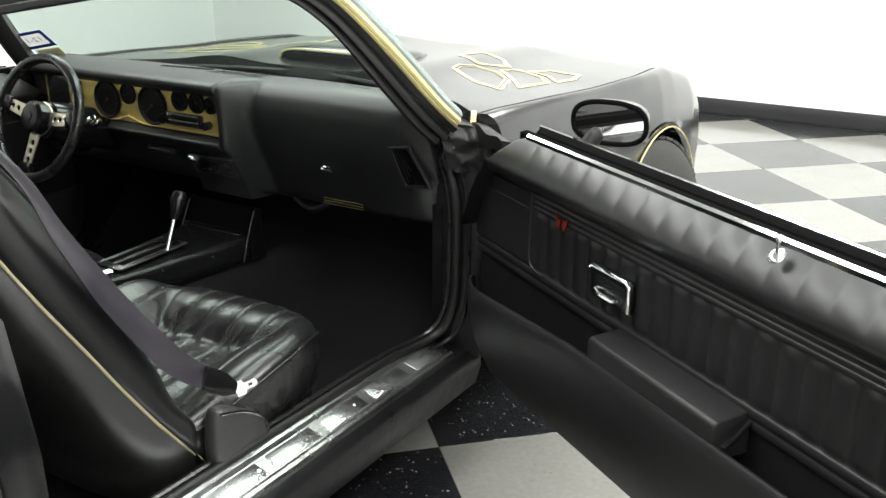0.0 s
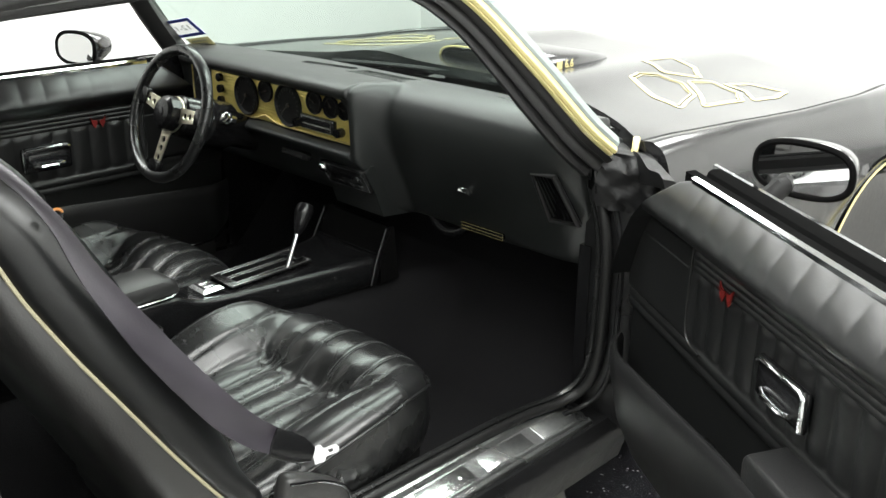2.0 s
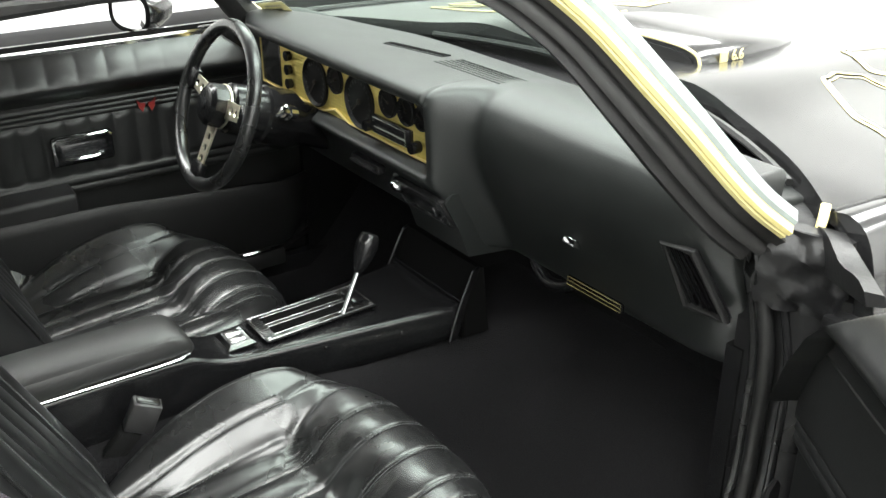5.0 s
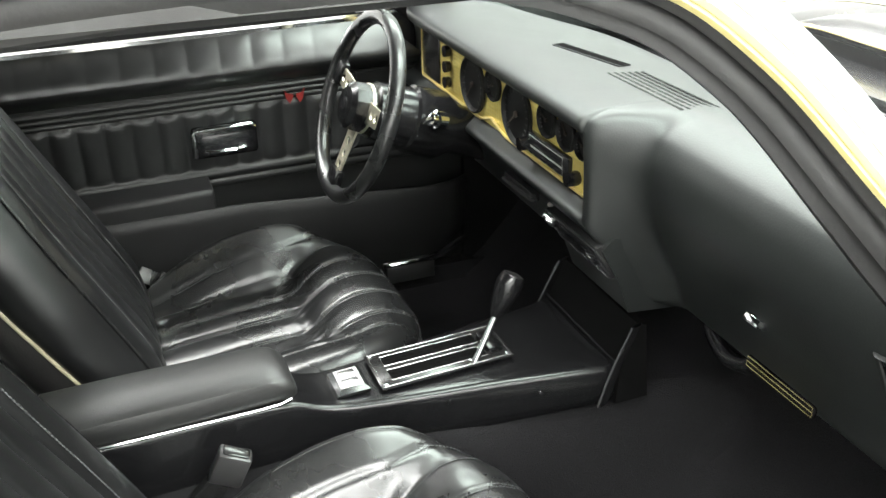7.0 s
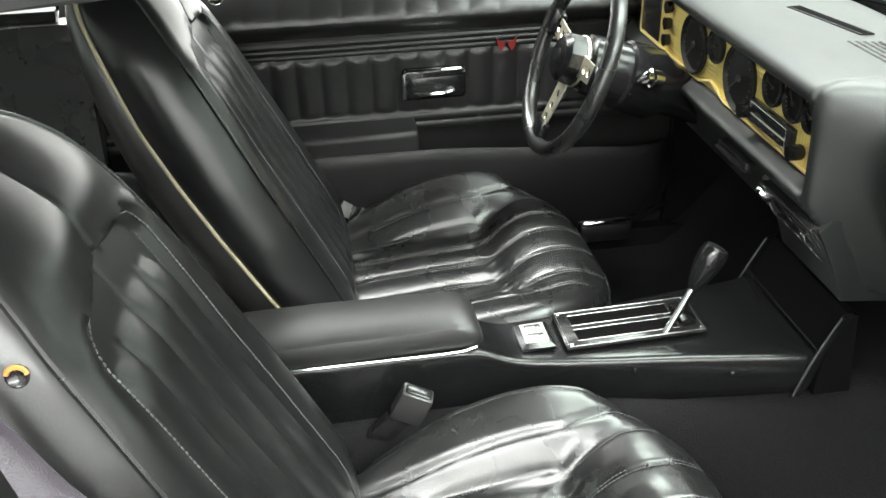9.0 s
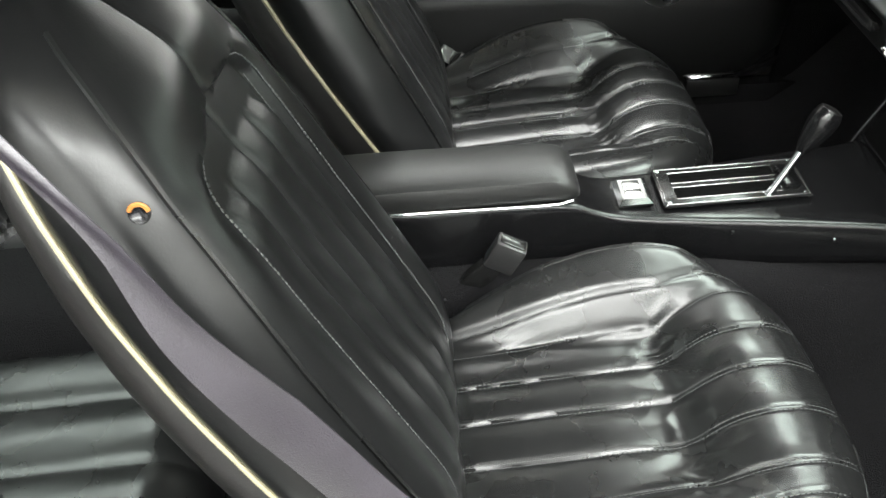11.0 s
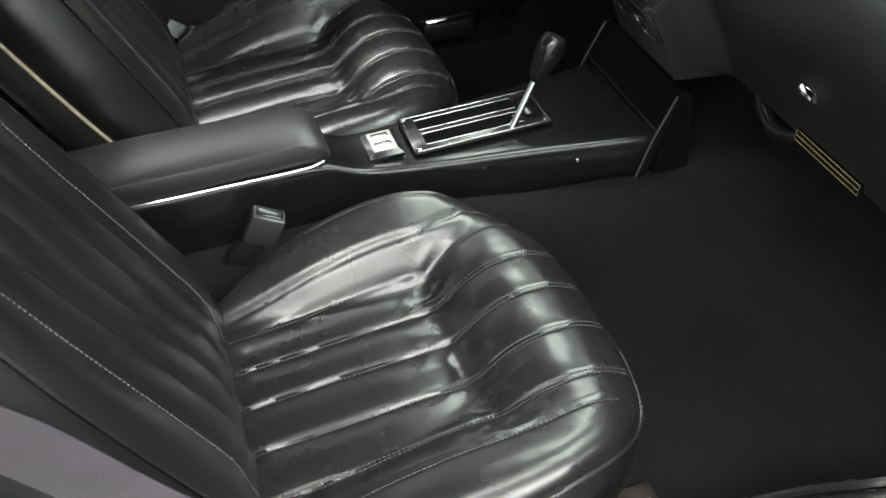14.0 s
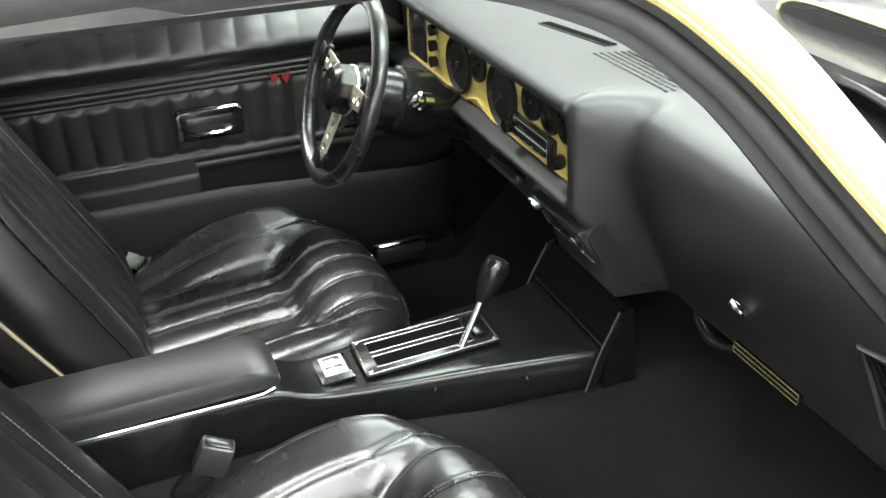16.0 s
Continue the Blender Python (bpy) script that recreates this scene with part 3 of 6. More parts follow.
rings = [[(x, y, z - 0.01 * (x / 0.54) ** 2) for x in np.linspace(-0.54, 0.54, 13)] for y, z in ((-0.14, 1.3), (-0.5, 1.304), (-1.0, 1.275), (-1.2, 1.25))]
rings = [r + [(p[0], p[1], p[2] + 0.008) for p in r[::-1]] for r in rings]
part("headliner", loft(rings), mat("black_headliner", (0.011, 0.011, 0.011), 0.9, bump=0.001, scale=200), car, "black cloth headliner")
for s in (1, -1):
    pillar([(s * 0.61, -1.08, 1.26), (s * 0.66, -1.4, 1.12), (s * 0.7, -1.75, 0.95)], 0.16, 0.3, VINYL, car, "black trimmed sail panel", name="sail_panel")

# rear window, out of view; added to cut the light on the rear bench
rows = []
for v in np.linspace(0, 1, 7):
    r = [(lerp(0.60, 0.66, v) * u, lerp(-1.19, -1.74, v) - 0.05 * (1 - u * u), lerp(1.325, 0.955, v) + 0.02 * math.sin(math.pi * v)) for u in np.linspace(-1, 1, 15)]
    rows.append(r)
part("rear_window", loft(rows, False, False), TINT, car, "unseen rear window added to dim the light on the rear bench")

# windshield
rows = []
for v in np.linspace(0, 1, 9):
    r = []
    for u in np.linspace(-1, 1, 25):
        bx, tx = 0.775 * u, 0.61 * u
        by, ty = 0.31 + 0.29 * (1 - u * u), -0.08 + 0.075 * (1 - u * u)
        r.append((lerp(bx, tx, v), lerp(by, ty, v), lerp(0.93, 1.31, v) + 0.012 * (1 - u * u)))
    rows.append(r)
ws = part("windshield", loft(rows, False, False), GLASS, car, "pale green tinted windshield")
ws.visible_shadow = False
# cowl under the glass, wiper
rows = []
for x in np.linspace(-0.78, 0.78, 21):
    yb = 0.33 + 0.27 * (1 - (x / 0.76) ** 2)
    rows.append([(x, yb - 0.05, 0.925), (x, yb + 0.03, 0.93), (x, yb + 0.1, 0.915), (x, yb + 0.2, 0.9), (x, yb + 0.2, 0.86), (x, yb - 0.05, 0.86)])
part("cowl", loft(rows), PLASTIC, car, "black cowl panel below the windshield")
part("wiper", tube(bmesh.new(), [(x, 0.385 + 0.27 * (1 - (x / 0.76) ** 2), 0.947 + 0.01 * math.sin((x + 0.6) * 2)) for x in np.linspace(-0.45, 0.7, 16)], 0.007, 6), RUBBER, car, "black wiper blade")

# hinge pillar and kick panel at the front of the door opening
bm = loft([[(0.725, 0.315, z), (0.80 + 0.035 * k, 0.318, z), (0.83 + 0.035 * k, 0.335, z), (0.845 + 0.03 * k, 0.40, z), (0.845, 0.56, z), (0.725, 0.56, z)] for z, k in ((0.3, 0.5), (0.36, 0.8), (0.45, 1), (0.6, 1), (0.72, 1), (0.82, 0.6), (0.9, 0.1), (0.935, -0.4))])
hp = part("hinge_pillar", bm, JAMB, car, "worn black door hinge pillar")
for z in (0.46, 0.80):
    box(bm := bmesh.new(), (0.85, 0.325, z - 0.028), (0.895, 0.38, z + 0.028), 0.008)
    lathe(bm, [(0.009, -0.04), (0.011, -0.036), (0.011, 0.036), (0.009, 0.04)], Matrix.Translation((0.90, 0.33, z)), 12)
    part("door_hinge", bm, JAMB, hp, "black steel door hinge")
seal = spline([(0.775, 0.255, 0.965), (0.745, 0.285, 0.925), (0.765, 0.30, 0.85), (0.792, 0.302, 0.74), (0.795, 0.302, 0.6), (0.79, 0.302, 0.48), (0.77, 0.292, 0.40), (0.74, 0.25, 0.362), (0.712, 0.13, 0.354), (0.703, -0.1, 0.353), (0.70, -0.8, 0.353)], 8)
part("door_seal", tube(bmesh.new(), seal, 0.012, 10), RUBBER, hp, "black rubber door seal")
part("inner_seal", tube(bmesh.new(), [(p[0] - 0.022, p[1] + 0.002, p[2] + 0.004) for p in seal], 0.008, 8), VINYL, hp, "black vinyl windlace")
part("outer_flange", tube(bmesh.new(), [(p[0] + 0.03, p[1] + 0.012, p[2] - 0.012) for p in seal[:60]], 0.006, 8), JAMB, hp, "painted pillar flange")
# worn cover where pillar, cowl and fender meet
rows = []
for a in np.linspace(0, 1, 14):
    r = []
    for q in np.linspace(0, 1, 12):
        x, z = lerp(0.775, 0.862, q), lerp(0.952, 0.83, a)
        r.append((x + 0.009 * noise.noise((q * 4, a * 5, 1)), lerp(0.275, 0.345, q) + 0.014 * noise.noise((q * 5, a * 6, 2)) - 0.012 * math.sin(math.pi * a), z - 0.02 * q + 0.006 * noise.noise((q * 7, a * 7, 3))))
    rows.append(r + [(p[0], p[1] + 0.03, p[2]) for p in r[::-1]])
part("pillar_cover", loft(rows), JAMB, hp, "crumpled black rubber cover at the pillar's foot")
flap = []
for k in np.linspace(0, 1, 9):
    # a stiff rubber flap from the hood corner down to the door's front edge
    y0, x0, x1 = lerp(0.338, 0.235, k), lerp(0.815, 0.955, k), lerp(0.845, 0.97, k)
    sag = 0.006 * math.sin(k * 9)
    flap.append([(x0, y0, 0.945 - 0.012 * k + sag), (x1, y0 + 0.02, 0.94 - 0.01 * k), (x1 + 0.006, y0 + 0.022, 0.925 - 0.01 * k), (x0 + 0.004, y0 + 0.004, lerp(0.88, 0.915, k))])
part("corner_flap", loft(flap), RUBBER, hp, "stiff black rubber flap between fender and door")
part("fender_gusset", loft([[(0.80, 0.33, z), (0.90, 0.37, z - 0.01), (0.91, 0.42, z - 0.01), (0.8, 0.5, z)] for z in (0.85, 0.83, 0.6, 0.3)]), RUBBER, hp, "black inner fender edge")

# cabin floor with the tunnel, bulkhead
rows = []
for y in np.concatenate([np.linspace(-1.5, 0.3, 16), np.linspace(0.36, 0.62, 8)]):
    lift = max(0, (y - 0.32)) * 1.1
    r = []
    for x in np.linspace(-0.72, 0.72, 61):
        tun = 0.25 / (1 + (abs(x) / table([(-1.5, 0.13), (0.1, 0.14), (0.6, 0.22)], y)) ** 8)
        z = max(0.215 + tun, 0.215 + lift)
        z += 0.1 * max(0, (abs(x) - 0.66) / 0.06)
        r.append((x, y, z))
    rows.append(r + [(p[0], p[1], 0.17) for p in r[::-1]])
part("carpet", loft(rows), CARPET, car, "black carpet over floor and tunnel")
part("bulkhead", box(bmesh.new(), (-0.74, 0.55, 0.3), (0.74, 0.6, 0.9), 0.01), CARPET, car, "black carpeted bulkhead")
for s in (1, -1):
    part("kick_panel", loft([[(s * 0.715, 0.31, z), (s * 0.715, 0.56, z), (s * 0.745, 0.56, z), (s * 0.745, 0.31, z)] for z in (0.28, 0.5, 0.68, 0.72)]), PLASTIC, car, "black plastic kick panel")
    part("rear_side_trim", loft([[(s * 0.66, y, 0.3), (s * 0.64, y, 0.55), (s * 0.66, y, 0.6), (s * 0.68, y, 0.93), (s * 0.72, y, 0.95), (s * 0.72, y, 0.3)] for y in (-0.96, -1.0, -1.4, -1.75)]), VINYL, car, "black vinyl rear side trim")


part("pillar_trim", box(bmesh.new(), (-0.775, 0.07, 0.8), (-0.742, 0.34, 0.975), 0.012), PLASTIC, car, "black trim at the foot of the driver's pillar")

# ---------------------------------------------------------------- doors
def place_passenger(s, h, z):
    c, d = math.cos(radians(-32.7)), math.sin(radians(-32.7))
    return (1.076 + c * s + d * h, 0.173 + d * s - c * h, z)


def place_driver(s, h, z):
    return (-0.735 + h, 0.065 - s, z)


def build_door(place, mirror_at, mirror_up, mirror_turn, shift, label):
    F, R = -0.25, 1.08

    def P(s, h, z):
        return place(s, h, z)

    def crest(s):
        """Upper edge of the panel, rounded off towards the hinge."""
        return table([(F, 0.70), (F + 0.04, 0.79), (F + 0.08, 0.85), (F + 0.12, 0.89), (F + 0.2, 0.956), (F + 0.23, 0.966), (R, 0.966)], s)

    rings = []
    for s in np.linspace(F, R, 30):
        c = min(0, crest(s) - 0.966)
        rings.append([P(s, h, max(z + c, 0.3)) for h, z in ((-0.03, 0.955), (-0.062, 0.957), (-0.085, 0.952), (-0.13, 0.86), (-0.155, 0.7), (-0.16, 0.5), (-0.145, 0.37), (-0.12, 0.32), (-0.03, 0.32))])
    door = part("door", loft(rings), PAINT, car, label)

    def panel_h(s, z):
        inside = min(1, max(0, (s - 0.015) / 0.02))
        if z > 0.856:
            u = (z - 0.856) / 0.112
            k = (s + 0.02 + 0.012 * (u - 0.5)) / 0.066
            puff = abs(math.sin(math.pi * k)) ** 0.65
            full = 1 - ((u - 0.36) / 0.64) ** 1.5 if u > 0.36 else math.sin(math.pi / 2 * (0.1 + 0.9 * u / 0.36)) ** 1.2
            h = 0.012 + 0.046 * full + (0.0025 * (puff - 0.6) * min(1, max(0, (u - 0.25) * 3.2), (1 - u) * 7)) * inside
            return h + 0.0007 * noise.noise((s * 28, z * 30, 1))
        if z > 0.845:
            return 0.008
        if z > 0.808:
            return lerp(0.012, 0.008 + 0.0024 * abs(math.sin(math.pi * (z - 0.808) / 0.0123)) ** 0.9, inside)
        if z > 0.668:
            puff = abs(math.sin(math.pi * (s - 0.02) / 0.054)) ** 0.7
            edge = min(1, (z - 0.668) / 0.014, (0.808 - z) / 0.012)
            return lerp(0.014, 0.004 + 0.006 * puff * edge + 0.001 * noise.noise((s * 40, z * 40, 2)), inside)
        if z > 0.628:
            return 0.008 + 0.0035 * abs(math.sin(math.pi * (z - 0.628) / 0.02)) ** 0.7
        return 0.0

    zs = np.concatenate([0.856 + 0.112 * (0.36 + 0.64 * np.sin(np.linspace(math.pi / 2, 0.0, 22))), np.linspace(0.896, 0.8561, 9), np.linspace(0.8555, 0.846, 5), np.linspace(0.8449, 0.808, 28), np.linspace(0.8075, 0.668, 22), np.linspace(0.6675, 0.628, 20), np.linspace(0.62, 0.34, 5)])
    rows = [[P(s, panel_h(s, z), min(z, crest(s))) for s in np.linspace(F, R - 0.02, 300)] for z in zs]
    part("upper_pad", loft(rows[:31], False, False), PADVINYL, door, "puffed black vinyl pad along the window sill", angle=60)
    part("inner_panel", loft(rows[30:], False, False), DOORVINYL, door, "black vinyl inner panel with ribs and pleats", angle=60)
    part("panel_core", loft([[P(s, h, z) for h, z in ((-0.004, crest(s) - 0.012), (-0.03, crest(s) - 0.012), (-0.03, 0.33), (-0.004, 0.33))] for s in np.linspace(F, R, 30)]), RUBBER, door)
    part("window_strip", loft([[P(s, h, z) for h, z in ((0.016, 0.960), (0.016, 0.972), (0.009, 0.976), (0.007, 0.960))] for s in (F + 0.235, 0.3, R - 0.02)]), CHROME, door, "bright inner window strip")
    part("window_slot", loft([[P(s, h, z) for h, z in ((0.006, 0.945), (0.006, 0.972), (-0.012, 0.974), (-0.018, 0.955), (-0.034, 0.955), (-0.038, 0.968), (-0.046, 0.973), (-0.062, 0.973), (-0.062, 0.945))] for s in (F + 0.19, 0.3, R - 0.01)]), FELTSHADE, door, "black felt window slot")
    part("slot_wire", tube(bmesh.new(), [P(s, -0.027, 0.957) for s in (F + 0.2, 0.3, R - 0.02)], 0.0025, 6), CHROME, door, "thin bright wire in the window slot")
    part("outer_strip", loft([[P(s, h, z) for h, z in ((-0.063, 0.95), (-0.063, 0.973), (-0.069, 0.974), (-0.074, 0.95))] for s in (F + 0.16, 0.3, R)]), CHROME, door, "bright outer window strip")
    # frame round the pleated field
    fr = [P(0.012, 0.012, 0.85), P(0.012, 0.014, 0.80), P(0.012, 0.014, 0.70), P(0.03, 0.014, 0.672), P(0.07, 0.013, 0.665)]
    part("panel_bead", tube(bmesh.new(), spline(fr, 6), 0.0026, 8), DOORVINYL, door)
    # moulded lower panel with the open pocket
    rings = []
    for s in np.linspace(F + 0.005, R - 0.03, 40):
        k = max(0.0, min(1, (s - F) / 0.12, (R - s) / 0.08)) ** 0.5
        o = 0.02 + 0.068 * k
        rz = table([(F, 0.565), (0.0, 0.585), (0.3, 0.61), (R, 0.618)], s)
        bot = table([(F, 0.41), (F + 0.06, 0.36), (F + 0.16, 0.335), (R, 0.335)], s)
        rings.append([P(s, h, z) for h, z in ((o - 0.016, rz - 0.012), (o - 0.01, rz - 0.001), (o - 0.004, rz), (o + 0.001, rz - 0.006), (o + 0.003, rz - 0.03), (o - 0.002, 0.5), (o - 0.018, 0.42), (o - 0.045, bot + 0.012), (0.0, bot), (0.0, 0.455), (o - 0.018, 0.47), (o - 0.016, 0.53))])
    part("map_pocket", loft(rings), DOORPLASTIC, door, "black moulded lower panel with open map pocket")
    arm = bmesh.new()
    rings = []
    for s, q in ((0.362, 0.004), (0.364, 0.0015), (0.368, 0), (0.55, 0), (0.729, 0), (0.733, 0.0015), (0.735, 0.004)):
        rings.append([P(s, h, z) for h, z in ((0.004, 0.66 - q), (0.074 - q, 0.655 - q), (0.079 - q, 0.653 - q), (0.083 - q, 0.648 - q), (0.084 - q, 0.64), (0.082 - q, 0.58), (0.004, 0.58))])
    skin(arm, rings)
    part("armrest", arm, DOORPLASTIC, door, "matte black moulded armrest")
    part("pocket_rib", tube(bmesh.new(), [P(0.74, 0.01, 0.645), P(0.755, 0.05, 0.632), P(0.758, 0.082, 0.62)], 0.006, 8), PLASTIC, door)
    part("ash_lid", box(bmesh.new(), (0.20, 0.0, 0.0), (0.235, 0.02, 0.012), 0.004), CHROME, door, "small chrome tab in the pocket")
    part("release_bezel", box(bmesh.new(), (0.262, 0.008, 0.702), (0.402, 0.021, 0.774), 0.008), PLASTIC, door, "black door release surround")
    part("release_trim", tube(bmesh.new(), [(0.266, 0.022, 0.762), (0.275, 0.023, 0.77), (0.39, 0.023, 0.77), (0.398, 0.023, 0.762), (0.398, 0.022, 0.708)], 0.0048, 8), CHROME, door, "chrome door release trim")
    part("release_cup", box(bmesh.new(), (0.278, 0.012, 0.712), (0.386, 0.0225, 0.755), 0.006), DARKFACE, door, "dark recessed cup")
    part("release_lever", tube(bmesh.new(), [(0.29, 0.024, 0.722), (0.31, 0.032, 0.72), (0.36, 0.033, 0.721), (0.378, 0.028, 0.724)], 0.0062, 8, flat=0.8), CHROME, door, "chrome release lever")
    for o in door.children:
        if o.name.startswith(("release", "ash_lid")):
            for v in o.data.vertices:
                v.co = P(v.co.x + shift[0], v.co.y + (0.055 if o.name.startswith("ash") else 0), v.co.z + (0.575 if o.name.startswith("ash") else 0))
    bm = lathe(bmesh.new(), [(0.0145, 0.0), (0.0145, 0.002), (0.01, 0.0045), (0.003, 0.0045), (0.0028, 0.022), (0.0058, 0.024), (0.006, 0.031), (0.002, 0.034)], Matrix.Translation((shift[2], 0.0, 0.0)), 20)
    for v in bm.verts:
        v.co = P(v.co.x, 0.044 + v.co.y * 0.75, 0.957 + v.co.z - v.co.y * 0.6)
    part("lock_knob", bm, CHROME, door, "chrome lock knob")
    for sg in (1, -1):
        em = [(0.003, 0.0), (0.009, -0.009), (0.015, -0.002), (0.019, 0.012), (0.011, 0.005), (0.003, 0.005)]
        part("emblem", extrude(bmesh.new(), [P(0.142 + shift[1] + sg * 1.25 * a, 0.0125, 0.812 + 1.6 * b) for a, b in em], Vector(P(0, 0.003, 0)) - Vector(P(0, 0, 0))), RED, door, "small red winged emblem")
    # outside mirror
    mc = mirror_at
    bm = bmesh.new()
    rings = []
    E = [(math.copysign(abs(math.cos(t)) ** 0.75, math.cos(t)), math.copysign(abs(math.sin(t)) ** 0.75, math.sin(t))) for t in np.linspace(0, 2 * math.pi, 36, endpoint=False)]
    tl = mirror_turn

    def Q(d, a, c):
        """A point of the mirror: d behind the glass, a across, c up; turned towards the cabin."""
        d -= c * mirror_up
        return P(mc[0] + d * math.cos(tl) - a * math.sin(tl), mc[1] + a * math.cos(tl) + d * math.sin(tl), mc[2] + c)

    for d, w, hgt in ((0.002, 0.080, 0.043), (0.008, 0.084, 0.047), (0.0, 0.088, 0.051), (-0.01, 0.087, 0.051), (-0.05, 0.075, 0.044), (-0.09, 0.05, 0.03), (-0.115, 0.015, 0.012)):
        rings.append([Q(d, w * a, hgt * c) for a, c in E])
    skin(bm, rings)
    part("mirror_stalk", tube(bmesh.new(), [Q(-0.03, 0.02, -0.03), P(mc[0] - 0.02, lerp(mc[1], -0.08, 0.5), 0.972), P(mc[0] - 0.03, -0.085, 0.94)], 0.016, 10, flat=1.3), DOORPLASTIC, door, "black mirror stalk")
    part("door_mirror", bm, PAINT, door, "black sport mirror housing")
    part("mirror_bezel", tube(bmesh.new(), [Q(0.004, 0.0835 * a, 0.0465 * c) for a, c in E], 0.0058, 8, closed=True), FELTSHADE, door, "black mirror bezel")
    part("mirror_glass", extrude(bmesh.new(), [Q(0.004, 0.079 * a, 0.042 * c) for a, c in E], Vector(Q(0.001, 0, 0)) - Vector(Q(0, 0, 0))), MIRROR, door, "mirror glass", smooth=False)
    return door


build_door(place_passenger, (0.085, -0.135, 1.008), -0.1, 0.95, (0.006, 0.0, 0.785), "black car door swung wide open, quilted vinyl panel")
build_door(place_driver, (0.102, -0.185, 0.997), 0.1, 0.25, (-0.016, 0.012, 0.755), "closed black driver's door with quilted vinyl panel")

# ---------------------------------------------------------------- dashboard
dash = thing("dashboard", (0, 0.4, 0.62), "black padded dashboard with gold gauge panel and glovebox", "dashboard")


def windshield_y(x):
    return 0.335 + 0.245 * (1 - (x / 0.76) ** 2)


def dash_profile(x):
    """Twenty points of the dashboard's section at x, from the glass down and back under."""
    wy = min(0.52, windshield_y(x))
    ed = max(0.0, (abs(x) - 0.66) / 0.1)
    if x < 0.107:
        lip = 0.151 + (0.05 * ed if x < 0 else 0)
        return [(wy, 0.948), (wy - 0.03, 0.972), (0.37, 0.994), (0.29, 1.003), (0.22, 1.006), (0.18, 1.002), (lip + 0.006, 0.995), (lip, 0.986), (lip + 0.004, 0.966),
                (0.185, 0.96), (0.2, 0.945), (0.2, 0.86), (0.195, 0.842), (0.168, 0.834), (0.158, 0.828), (0.16, 0.818), (0.195, 0.79), (0.215, 0.72), (0.26, 0.67), (0.4, 0.66)]
    if x < 0.115:
        return [(wy, 0.948), (wy - 0.03, 0.972), (0.37, 0.994), (0.29, 1.003), (0.22, 1.005), (0.19, 1.001), (0.17, 0.994), (0.162, 0.985), (0.158, 0.972),
                (0.158, 0.95), (0.16, 0.92), (0.162, 0.88), (0.163, 0.85), (0.163, 0.835), (0.164, 0.822), (0.17, 0.808), (0.2, 0.775), (0.22, 0.71), (0.26, 0.66), (0.4, 0.65)]
    g = max(0, (x - 0.66) / 0.1)
    f = 0.232 + 0.05 * g
    return [(wy, 0.948), (wy - 0.03, 0.972), (0.385, 0.996), (0.33, 1.001), (0.288, 0.998), (0.259, 0.988), (0.241, 0.971), (f - 0.001, 0.945), (f - 0.002, 0.914),
            (f + 0.005, 0.88), (f + 0.015, 0.85), (f + 0.028, 0.82), (f + 0.042, 0.79), (f + 0.057, 0.76), (f + 0.07, 0.73), (f + 0.082, 0.70), (f + 0.092, 0.675), (f + 0.102, 0.655), (0.36 + 0.03 * g, 0.645), (0.44, 0.65)]


xs = [-0.74, -0.72, -0.66, -0.6, -0.5, -0.4, -0.3, -0.2, -0.1, 0.0, 0.06, 0.098, 0.1055, 0.108, 0.113, 0.119, 0.126, 0.133, 0.14, 0.147, 0.154, 0.162, 0.172, 0.184, 0.197, 0.212, 0.25, 0.3, 0.4, 0.5, 0.58, 0.64, 0.68, 0.71, 0.73, 0.74]
rings = []
for x in xs:
    p = dash_profile(x)
    if 0.115 <= x < 0.2:
        # the flank of the gauge housing, standing a little further out at its foot
        q, r = dash_profile(0.11), []
        for i, (a, c) in enumerate(zip(q, p)):
            low = min(1, max(0, (i - 6) / 6))
            k = min(1, max(0, (x - 0.112 - 0.014 * low) / lerp(0.078, 0.042, low)))
            k = k * k * (3 - 2 * k)
            r.append((lerp(a[0], c[0], k), lerp(a[1], c[1], k)))
        p = r
    rings.append([(x, a, b) for a, b in p] + [(x, 0.5, 0.66), (x, 0.53, 0.8), (x, 0.53, 0.93)])
pad = part("dash_pad", loft(rings), DASHPAD, dash, "dark padded dash with grained vinyl", angle=50)
sub = pad.modifiers.new("round", "SUBSURF")
sub.levels = sub.render_levels = 2

# gold engine-turned gauge panel with gauges
def gold_panel_material():
    m = mat("engine_turned_gold", (0.78, 0.64, 0.2), 0.34, metal=0.6, vary=0.1)
    nt = m.node_tree
    b = nt.nodes["Principled BSDF"]
    tc = [n for n in nt.nodes if n.type == "TEX_COORD"][0]
    mp = nt.nodes.new("ShaderNodeMapping")
    mp.inputs["Scale"].default_value = (125, 1, 125)
    w = nt.nodes.new("ShaderNodeTexVoronoi")
    w.inputs["Randomness"].default_value = 0.05
    w.inputs["Scale"].default_value = 1.0
    nt.links.new(tc.outputs["Object"], mp.inputs["Vector"])
    nt.links.new(mp.outputs[0], w.inputs["Vector"])
    bp = nt.nodes.new("ShaderNodeBump")
    bp.inputs["Distance"].default_value = 0.002
    nt.links.new(w.outputs["Distance"], bp.inputs["Height"])
    nt.links.new(bp.outputs[0], b.inputs["Normal"])
    return m


